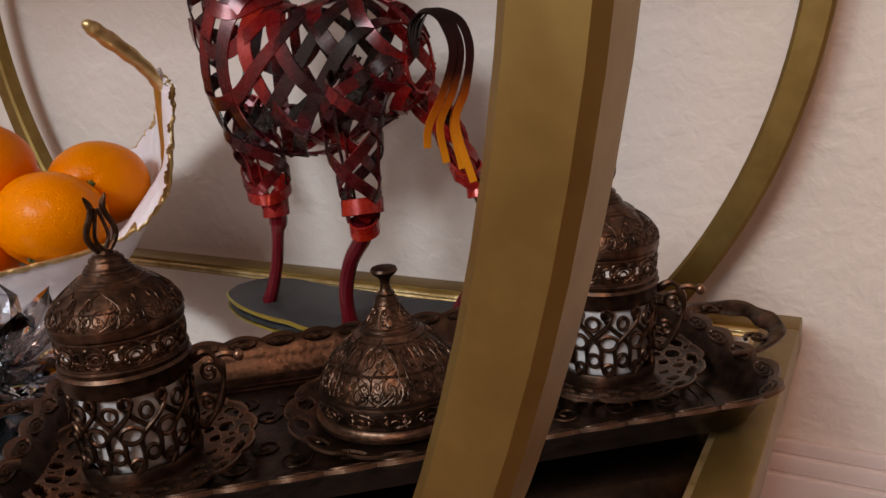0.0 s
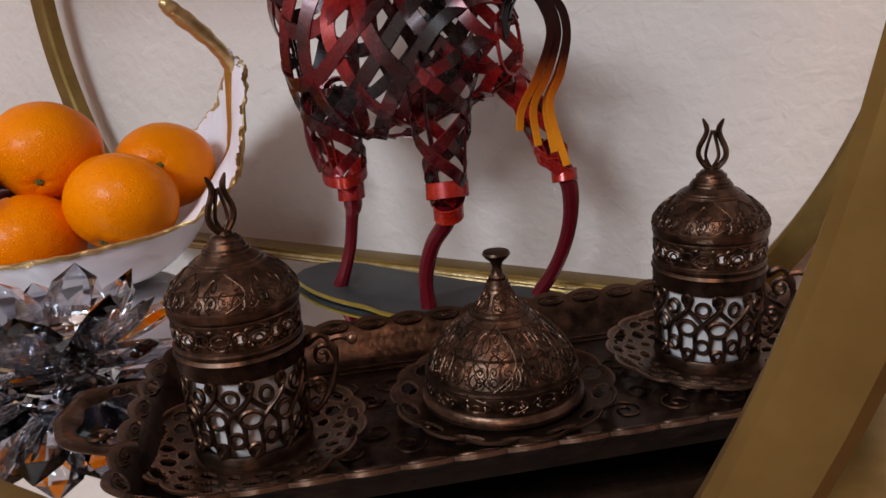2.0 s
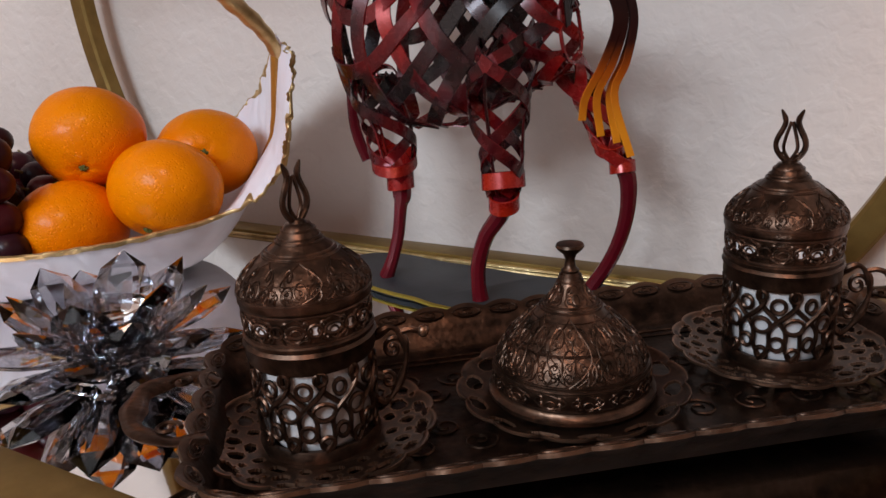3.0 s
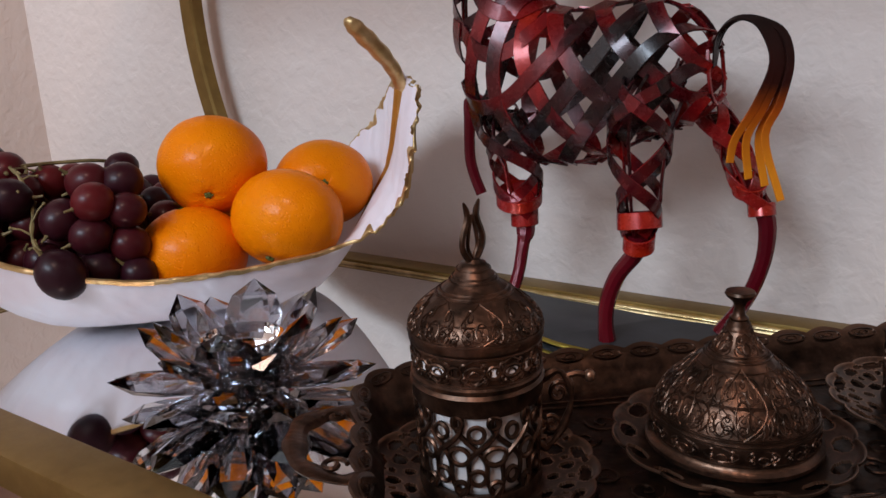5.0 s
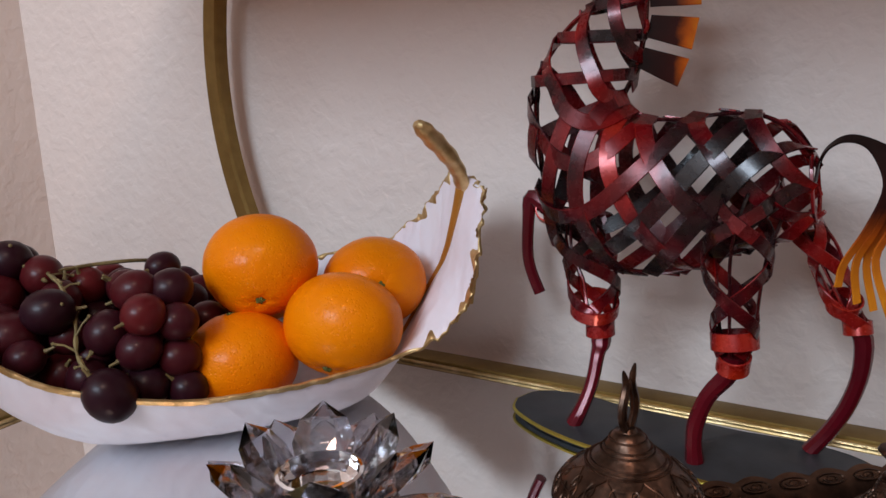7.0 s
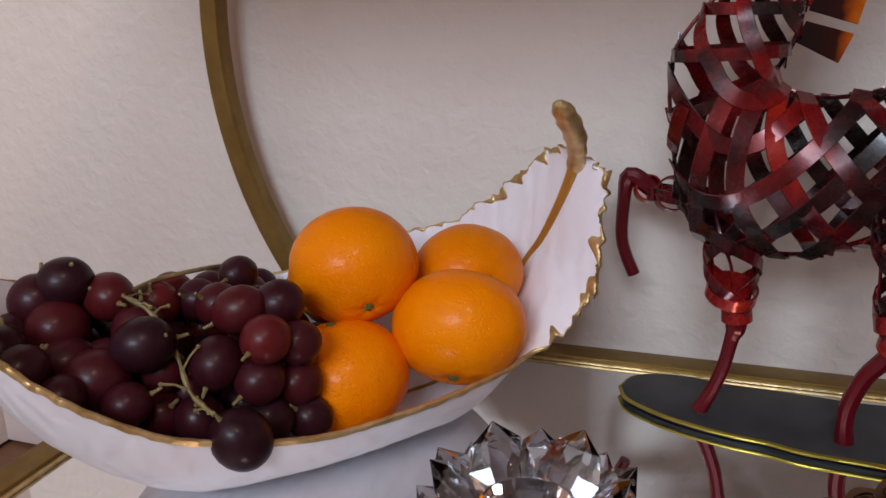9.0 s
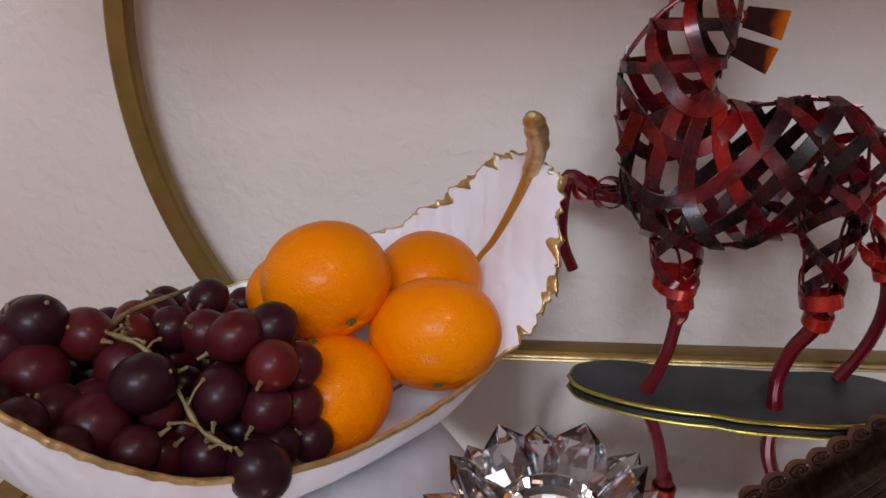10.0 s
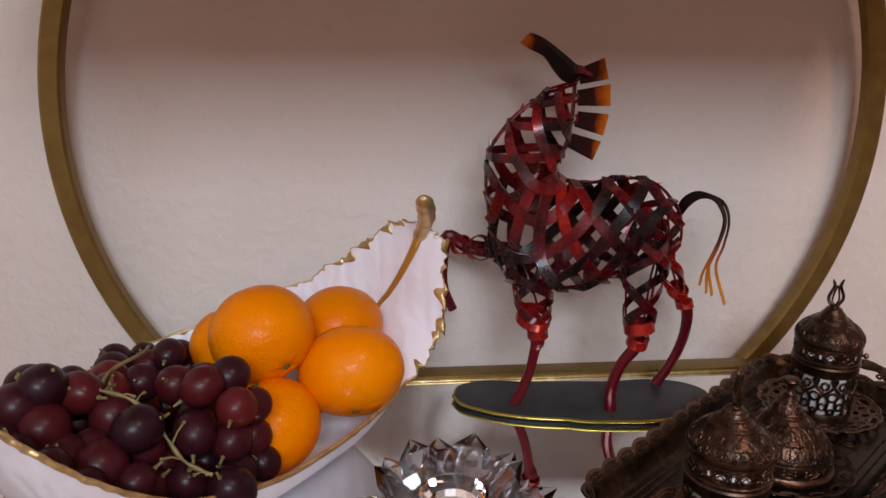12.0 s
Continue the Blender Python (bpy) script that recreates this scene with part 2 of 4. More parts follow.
def strap(bm, pts, normals, width, thick=0.0012, mat=0):
    """A flat metal strap along pts, facing along normals; width is a number or one for each point."""
    pts, rows = [Vector(p) for p in pts], []
    n = len(pts)
    w = width if isinstance(width, (list, tuple)) else [width] * n
    for i, p in enumerate(pts):
        d = (pts[min(i + 1, n - 1)] - pts[max(i - 1, 0)]).normalized()
        nn = Vector(normals[i])
        nn = (nn - d * nn.dot(d)).normalized()
        s = d.cross(nn)
        h = w[i] / 2
        q = [(-h, thick * 0.5), (-h * 0.93, thick), (h * 0.93, thick), (h, thick * 0.5), (h, -thick * 0.4), (-h, -thick * 0.4)]
        rows.append([bm.verts.new(p + a * s + b * nn) for a, b in q])
    grid_faces(bm, rows, close_v=True, mat=mat)
    bm.faces.new(rows[0][::-1]).material_index = mat
    bm.faces.new(rows[-1]).material_index = mat


def spline(knots, n):
    """n points on a Catmull-Rom curve through knots (tuples of any length)."""
    k = [np.array(p, float) for p in knots]
    k = [2 * k[0] - k[1], *k, 2 * k[-1] - k[-2]]
    out = []
    for i in range(n):
        u = i / (n - 1) * (len(k) - 3)
        j = min(int(u), len(k) - 4)
        f = u - j
        a, b, c, d = k[j:j + 4]
        out.append(tuple(float(v) for v in 0.5 * (2 * b + (c - a) * f + (2 * a - 5 * b + 4 * c - d) * f * f + (3 * b - a - 3 * c + d) * f ** 3)))
    return out


def interp(x, xs, ys):
    return float(np.interp(x, xs, ys))

# ---------------------------------------------------------------- the room
FLOOR_Z, CEIL_Z, WALL_Y, LEFT_X, RIGHT_X, FRONT_Y = -0.205, 2.25, 0.592, -1.365, 2.3, -2.25
thing("wall_north", boxed(LEFT_X - 0.12, RIGHT_X + 0.12, WALL_Y, WALL_Y + 0.12, FLOOR_Z, CEIL_Z), M_WALL, "cream textured plaster wall behind the trolley", "wall", kind="structure", smooth=False)
thing("wall_west", boxed(LEFT_X - 0.12, LEFT_X, FRONT_Y, WALL_Y, FLOOR_Z, CEIL_Z), M_WALL, "cream textured plaster side wall in shade", "wall", kind="structure", smooth=False)
# east and south walls are unseen, added to close the room and limit fill
thing("wall_east", boxed(RIGHT_X, RIGHT_X + 0.12, FRONT_Y, WALL_Y, FLOOR_Z, CEIL_Z), M_ROOM, "unseen taupe wall added to close the room and tint its bounce", "wall", kind="structure", smooth=False)
bm = bmesh.new()
WX0, WX1, WZ0, WZ1 = -1.3, 0.0, 1.2, 2.04
box(bm, LEFT_X - 0.12, WX0, FRONT_Y - 0.12, FRONT_Y, FLOOR_Z, CEIL_Z)
box(bm, WX1, RIGHT_X + 0.12, FRONT_Y - 0.12, FRONT_Y, FLOOR_Z, CEIL_Z)
box(bm, WX0, WX1, FRONT_Y - 0.12, FRONT_Y, FLOOR_Z, WZ0)
box(bm, WX0, WX1, FRONT_Y - 0.12, FRONT_Y, WZ1, CEIL_Z)
thing("wall_south", bm, M_ROOM, "unseen taupe wall added to close the room, with a window opening", "wall", kind="structure", smooth=False)
thing("ceiling", boxed(LEFT_X - 0.12, RIGHT_X + 0.12, FRONT_Y - 0.12, WALL_Y + 0.12, CEIL_Z, CEIL_Z + 0.1), M_CEIL, "plain white painted ceiling", "ceiling", kind="structure", smooth=False)
bm = bmesh.new()
box(bm, LEFT_X, RIGHT_X, WALL_Y - 0.014, WALL_Y, FLOOR_Z, FLOOR_Z + 0.085, 0.002)
box(bm, LEFT_X, RIGHT_X, WALL_Y - 0.010, WALL_Y, FLOOR_Z + 0.085, FLOOR_Z + 0.098, 0.003)
box(bm, LEFT_X, RIGHT_X, WALL_Y - 0.006, WALL_Y, FLOOR_Z + 0.098, FLOOR_Z + 0.108, 0.002)
thing("baseboard", bm, M_TRIM, "pinkish painted moulded baseboard along the wall", "baseboard", kind="structure")
floor = thing("floor", boxed(LEFT_X - 0.12, RIGHT_X + 0.12, FRONT_Y - 0.12, WALL_Y + 0.12, FLOOR_Z - 0.1, FLOOR_Z - 0.006), M_FLOOR, "dark reddish-brown wooden floor", "floor", kind="structure", smooth=False)

# ---------------------------------------------------------------- the round trolley
CX, CZ = -0.62, 0.25
R_OUT = 0.3905
SX0, SX1, SY0, SY1 = -1.003, -0.237, 0.1745, 0.561
trolley = empty("round_trolley", pose(CX, 0.36, FLOOR_Z), "gold metal trolley with two rings and mirrored shelves by the wall", "trolley")


trolley_inv = pose(CX, 0.36, FLOOR_Z).inverted()


def tpart(name, bm, mat, label="", parent=None, **k):
    """A part of the trolley given in room coordinates."""
    bmesh.ops.transform(bm, matrix=trolley_inv, verts=bm.verts)
    return part(name, bm, mat, parent or trolley, label, **k)


def ring(y0, y1, R_IN, R_OUT):
    bm = bmesh.new()
    c = 0.0022
    prof = [(R_IN, y0 + c), (R_IN + c, y0), (R_OUT - c, y0), (R_OUT, y0 + c), (R_OUT, y1 - c), (R_OUT - c, y1), (R_IN + c, y1), (R_IN, y1 - c)]
    rows = []
    for i in range(160):
        a = TAU * i / 160
        rows.append([bm.verts.new((CX + r * math.cos(a), y, CZ + r * math.sin(a))) for r, y in prof])
    grid_faces(bm, rows, close_u=True, close_v=True)
    return bm


tpart("ring", ring(0.157, 0.174, 0.3755, 0.3920), M_GOLD, "satin gold round tube ring", sharp=25)
tpart("ring", ring(0.5555, 0.572, 0.3765, 0.3955), M_GOLD, "satin gold round tube ring", sharp=25)


def shelf(z, name):
    sh = tpart(name, boxed(SX0 + 0.012, SX1 - 0.012, SY0 + 0.012, SY1 - 0.012, z - 0.006, z, bevel=0.0006), M_MIRROR, "mirrored glass shelf plate", smooth=False)
    w = 0.022
    for x0, x1, y0, y1 in ((SX0, SX1, SY1 - w, SY1), (SX0, SX1, SY0, SY0 + w + 0.008), (SX0, SX0 + w, SY0 + w + 0.0082, SY1 - w - 0.0002), (SX1 - w, SX1, SY0 + w + 0.0082, SY1 - w - 0.0002)):
        tpart("rail", boxed(x0, x1, y0, y1, z - 0.016, z + 0.005, bevel=0.0016), M_GOLD, parent=sh, sharp=25)
    # bright inner bead along the back and sides
    i = 0.0035
    for x0, x1, y0, y1 in ((SX0 + w, SX1 - w, SY1 - w - i, SY1 - w - 0.0002), (SX0 + w, SX0 + w + i, SY0 + 0.04, SY1 - w - i), (SX1 - w - i, SX1 - w, SY0 + 0.04, SY1 - w - i)):
        tpart("bead", boxed(x0, x1, y0, y1, z + 0.0002, z + 0.0024, bevel=0.0006), M_LEAF, parent=sh, sharp=25)
    return sh


shelf(0.0, "shelf")
shelf(0.47, "upper_shelf")
for x in (CX - 0.17, CX + 0.17):
    for y in (0.1655, 0.5640):
        zc = CZ - math.sqrt(R_OUT ** 2 - 0.17 ** 2)
        bm = bmesh.new()
        tube(bm, [(x, y, zc + 0.004), (x, y, FLOOR_Z + 0.04)], 0.006, 12)
        wheel = bmesh.new()
        lathe(wheel, [(0, -0.007), (0.017, -0.007), (0.02, -0.004), (0.02, 0.004), (0.017, 0.007), (0, 0.007)], 24)
        bmesh.ops.transform(wheel, matrix=pose(x, y, FLOOR_Z + 0.02, 0, 90, 0), verts=wheel.verts)
        caster = tpart("caster", bm, M_GOLD)
        tpart("wheel", wheel, M_PLATE, parent=caster)

# ---------------------------------------------------------------- leaf bowl with fruit
RIM_F = [(-0.676, 0.481, 0.174), (-0.663, 0.475, 0.160), (-0.6645, 0.466, 0.122), (-0.6685, 0.456, 0.087), (-0.687, 0.436, 0.0635), (-0.717, 0.394, 0.054), (-0.753, 0.3465, 0.050), (-0.793, 0.298, 0.0535), (-0.837, 0.2525, 0.071), (-0.870, 0.223, 0.101), (-0.897, 0.210, 0.128), (-0.925, 0.208, 0.152)]
RIM_K = [(-0.689, 0.487, 0.179), (-0.7077, 0.5065, 0.172), (-0.7302, 0.519, 0.1535), (-0.7584, 0.5315, 0.1305), (-0.793, 0.5334, 0.1095), (-0.841, 0.5265, 0.0965), (-0.887, 0.510, 0.078), (-0.932, 0.4865, 0.069), (-0.960, 0.450, 0.067), (-0.977, 0.400, 0.078), (-0.980, 0.340, 0.105), (-0.985, 0.278, 0.135)]
KEEL = [(-0.683, 0.482, 0.174), (-0.687, 0.484, 0.160), (-0.696, 0.490, 0.138), (-0.709, 0.4985, 0.112), (-0.7245, 0.502, 0.088), (-0.763, 0.474, 0.018), (-0.805, 0.430, 0.0065), (-0.852, 0.376, 0.0045), (-0.888, 0.332, 0.008), (-0.914, 0.297, 0.032), (-0.942, 0.262, 0.072), (-0.966, 0.236, 0.138)]


def leaf_surface(n, m):
    """Rows of points across the leaf, front rim to back rim, from the stalk to the tip."""
    F, B, K = spline(RIM_F, n), spline(KEEL, n), spline(RIM_K, n)
    rows = []
    for i in range(n):
        t = i / (n - 1)
        rag = interp(t, [0, 0.03, 0.10, 0.36, 0.48, 0.9, 1], [0.0, 0.9, 1.0, 0.75, 0.16, 0.2, 0.4])
        steep = interp(t, [0, 0.3, 0.5, 1], [1.05, 1.5, 2.8, 2.1])
        wide = interp(t, [0, 0.3, 0.45, 0.75, 1], [0.95, 0.90, 0.70, 0.78, 0.92])
        row = []
        for j in range(-m, m + 1):
            v = abs(j) / m
            side = -1 if j < 0 else 1
            E = Vector(F[i] if j < 0 else K[i])
            b = Vector(B[i])
            flat = v ** wide
            p = Vector((b.x + (E.x - b.x) * flat, b.y + (E.y - b.y) * flat, b.z + (E.z - b.z) * v ** steep))
            out = (E - b).normalized()
            # lobes and torn feathery teeth towards the edge, fine folds running out to it
            q = Vector((t * 26, side * 3.1, 0.4))
            tooth = 0.0078 * noise.noise(q) + 0.0055 * noise.noise(q * 2.7) + 0.0032 * abs(noise.noise(q * 1.6 + Vector((7, 0, 3))))
            p += out * (tooth - 0.001) * rag * v ** 7
            fold = noise.noise(Vector((t * 70 + 9 * v, side * 7.3, v * 1.2)))
            p.z += 0.0011 * fold * v * interp(t, [0, 0.4, 1], [0.7, 0.8, 1.0])
            p += Vector((0.55, -0.6, 0.2)) * (0.0020 * fold * v ** 2 * interp(t, [0, 0.35, 0.5], [1, 0.9, 0]))
            row.append(p)
        rows.append(row)
    return rows


def sheet_normals(rows):
    n, w = len(rows), len(rows[0])
    res = []
    for i in range(n):
        line = []
        for j in range(w):
            a = rows[min(i + 1, n - 1)][j] - rows[max(i - 1, 0)][j]
            b = rows[i][min(j + 1, w - 1)] - rows[i][max(j - 1, 0)]
            line.append(a.cross(b).normalized())
        res.append(line)
    # all towards the inside of the leaf
    if res[n // 2][w // 2].z < 0:
        res = [[-q for q in line] for line in res]
    return res


def leaf_bowl():
    n, m = 260, 18
    rows = leaf_surface(n, m)
    nrm = sheet_normals(rows)
    w = 2 * m + 1
    T = 0.0036
    bm = bmesh.new()
    V = [[bm.verts.new(p) for p in row] for row in rows]
    W = [[bm.verts.new(rows[i][j] - nrm[i][j] * T * (1 - 0.6 * (abs(j - m) / m) ** 6)) for j in range(w)] for i in range(n)]
    grid_faces(bm, V)
    grid_faces(bm, [r[::-1] for r in W])
    grid_faces(bm, [V[0], W[0]])
    grid_faces(bm, [W[-1], V[-1]])
    grid_faces(bm, [[r[0] for r in W], [r[0] for r in V]])
    grid_faces(bm, [[r[-1] for r in V], [r[-1] for r in W]])
    bmesh.ops.recalc_face_normals(bm, faces=bm.faces)
    bowl = thing("leaf_bowl", bm, M_BOWL, "white and pale pink leaf-shaped bowl with ragged gilded rim", "bowl", sharp=60)
    # gilding: a thin skin over the edge of uneven width, broad near the stalk
    for side in (0, 1):
        bm = bmesh.new()
        strips = []
        for i in range(n):
            t = i / (n - 1)
            broad = interp(t, [0, 0.04, 0.2, 0.36, 0.46, 1], [0.06, 0.15, 0.13, 0.08, 0.018, 0.013])
            wv = max(0.006, broad * (0.35 + 2.6 * noise.noise(Vector((t * 48, side * 9.0 + 2, 1.7)))))
            e, d = rows[i][-1 if side else 0], nrm[i][-1 if side else 0]
            js = [1 - wv, 1 - wv * 0.6, 1 - wv * 0.25, 1.0]
            inner = []
            for v in js:
                f = m + (v * m if side else -v * m)
                j0 = max(0, min(w - 2, int(f)))
                inner.append((rows[i][j0].lerp(rows[i][j0 + 1], f - j0), nrm[i][j0]))
            back = rows[i][-1 if side else 0] - d * T * 0.4
            out = (e - inner[0][0]).normalized()
            line = [inner[0][0] + inner[0][1] * -0.0002]
            line += [p + q * 0.0007 for p, q in inner[1:]]
            line += [e + out * 0.0009, back + out * 0.0008 - d * 0.0004, back - out * (0.0022 + 0.0016 * noise.noise(Vector((t * 80, side, 5)))) - d * 0.0012]
            strips.append([bm.verts.new(p) for p in line])
        grid_faces(bm, strips)
        bmesh.ops.recalc_face_normals(bm, faces=bm.faces)
        part("gilded_rim", bm, M_LEAF, bowl, "rough gold leaf edge", sharp=70)
    # curled gilded teeth on the rim beside the stalk
    rng = random.Random(5)
    for t, side, k in ((0.085, 0, 1.0), (0.108, 0, 0.6), (0.150, 0, 0.6), (0.180, 0, 0.7), (0.205, 0, 0.8), (0.228, 0, 0.95), (0.255, 0, 0.8), (0.30, 0, 0.7)):
        i = int(t * n)
        e, q = rows[i][-1 if side else 0], rows[i][-4 if side else 3]
        out = (e - q).normalized()
        along = (rows[i + 2][-1 if side else 0] - rows[i - 2][-1 if side else 0]).normalized()
        up = along.cross(out)
        bm = bmesh.new()
        line = []
        for a in range(9):
            f = a / 8
            c = e + out * (0.0062 * k * math.sin(math.pi * 0.62 * f) - 0.002) + up * (0.0042 * k * (1 - math.cos(math.pi * f)) * (1 if up.y < 0 else -1) * 0.6)
            hw = 0.0064 * k * math.sin(math.pi * (0.18 + 0.78 * f)) * rng.uniform(0.8, 1.15)
            line.append([bm.verts.new(c + along * hw * g + up * 0.0009 * rng.uniform(-1, 1)) for g in (-1, -0.4, 0.3, 1)])
        grid_faces(bm, line)
        bmesh.ops.solidify(bm, geom=bm.faces[:], thickness=0.0012)
        part("curled_tooth", bm, M_LEAF, bowl, "curled gold tooth of the rim", sharp=70)
    # midrib and stalk
    bm = bmesh.new()
    rib = [rows[i][m] + nrm[i][m] * 0.0006 for i in range(2, 150, 3)]
    tube(bm, rib, [interp(i, [0, 20, len(rib)], [0.0042, 0.0030, 0.0008]) for i in range(len(rib))], 8, flat=0.8)
    part("midrib", bm, M_RIB, bowl, "ochre gold midrib")
    bm = bmesh.new()
    knots = [(-0.688, 0.486, 0.158, 0.0030), (-0.684, 0.482, 0.168, 0.0056), (-0.681, 0.470, 0.181, 0.0064), (-0.680, 0.455, 0.193, 0.0074), (-0.682, 0.440, 0.205, 0.0076), (-0.684, 0.431, 0.2125, 0.0062), (-0.685, 0.427, 0.215, 0.0025)]
    sp = spline(knots, 26)
    tube(bm, [p[:3] for p in sp], [p[3] * (1 + 0.08 * math.sin(i * 1.7)) for i, p in enumerate(sp)], 14, flat=0.75)
    part("stalk", bm, M_LEAF, bowl, "curved polished gold stalk")
    return bowl


leaf_bowl()


def orange(c, r, pole, squash=0.9, low=0.9):
    """An orange about c whose blossom end looks along pole."""
    bm = bmesh.new()
    bmesh.ops.create_icosphere(bm, subdivisions=5, radius=1.0)
    seed = Vector((c[0] * 40, c[1] * 40, c[2] * 40))
    for v in bm.verts:
        d = v.co.normalized()
        rho = math.hypot(d.x, d.y)
        f = 1 + 0.025 * noise.noise(d * 1.4 + seed) + 0.006 * noise.noise(d * 6 + seed)
        if d.z > 0:
            f -= 0.085 * math.exp(-(rho / 0.13) ** 2)
            a = math.atan2(d.y, d.x) + 0.5 * noise.noise(seed)
            f -= 0.030 * (0.5 + 0.5 * math.cos(6 * a + noise.noise(d * 2 + seed))) ** 3 * math.exp(-((rho - 0.16) / 0.17) ** 2)
        v.co = Vector((d.x * 1.02, d.y * low, d.z * squash)) * f * r
    m = Matrix.Translation(c) @ Vector(pole).to_track_quat("Z", "Y").to_matrix().to_4x4()
    ob = thing("orange", bm, M_ORANGE, "ripe orange with dimpled peel in the leaf bowl", "orange", "oranges in the bowl", sharp=180)
    ob.matrix_world = m
    bm = bmesh.new()
    z = r * squash * 0.915
    for k in range(5):
        a = TAU * k / 5
        tube(bm, [(0, 0, z + 0.0012), (0.0022 * math.cos(a), 0.0022 * math.sin(a), z + 0.001), (0.0042 * math.cos(a), 0.0042 * math.sin(a), z - 0.0004)], [0.0016, 0.0014, 0.0004], 5)
    lathe(bm, [(0.0024, z - 0.001), (0.0022, z + 0.0014), (0.0, z + 0.001)], 10)
    part("calyx", bm, M_CALYX, ob, "dry green calyx")


orange((-0.812, 0.4064, 0.1132), 0.0408, (0.56, -0.66, -0.5), 0.93, 0.93)
orange((-0.7436, 0.4125, 0.0757), 0.0425, (0.10, -0.70, -0.70), 0.86, 0.90)
orange((-0.755, 0.4679, 0.0919), 0.0385, (0.6, -0.65, 0.15), 0.95, 0.90)
orange((-0.8060, 0.3735, 0.0505), 0.0400, (-0.25, 0.05, 0.95), 0.92, 0.98)
orange((-0.842, 0.440, 0.090), 0.034, (-0.3, 0.3, 0.9), 0.92, 0.95)


STALK = [(-0.945, 0.288, 0.139), (-0.925, 0.298, 0.131), (-0.900, 0.297, 0.124), (-0.878, 0.292, 0.118), (-0.862, 0.288, 0.099), (-0.846, 0.276, 0.083), (-0.828, 0.270, 0.076)]
bm = bmesh.new()
tube(bm, [(0, 0, -0.002), (0.0004, 0, 0.002), (0.001, 0.0003, 0.006)], [0.0022, 0.0011, 0.0009], 6)
PEDICEL = mesh_of("pedicel", bm, M_STEM)


def grape(c, r, seed):
    """A grape about c whose pedicel points at the nearest bit of the stalk."""
    rng = random.Random(seed)
    bm = bmesh.new()
    bmesh.ops.create_icosphere(bm, subdivisions=3, radius=1.0)
    e = rng.uniform(1.02, 1.18)
    for v in bm.verts:
        v.co = Vector((v.co.x, v.co.y, v.co.z * e)) * r * (1 + 0.02 * noise.noise(v.co * 1.5 + Vector((seed, 0, 0))))
    ob = thing("grape", bm, M_GRAPE, "dark purple-red grape of the bunch in the bowl", "grape", "bunch of grapes", sharp=180)
    c = Vector(c)
    d = min((Vector(p) - c for p in STALK), key=lambda q: q.length).normalized() + Vector((rng.uniform(-0.5, 0.5), rng.uniform(-0.5, 0.5), rng.uniform(-0.3, 0.5)))
    ob.matrix_world = Matrix.Translation(c) @ d.to_track_quat("Z", "Y").to_matrix().to_4x4()
    stub = new("pedicel", PEDICEL)
    stub.parent = ob
    stub.location = (0, 0, r * e)
    return ob


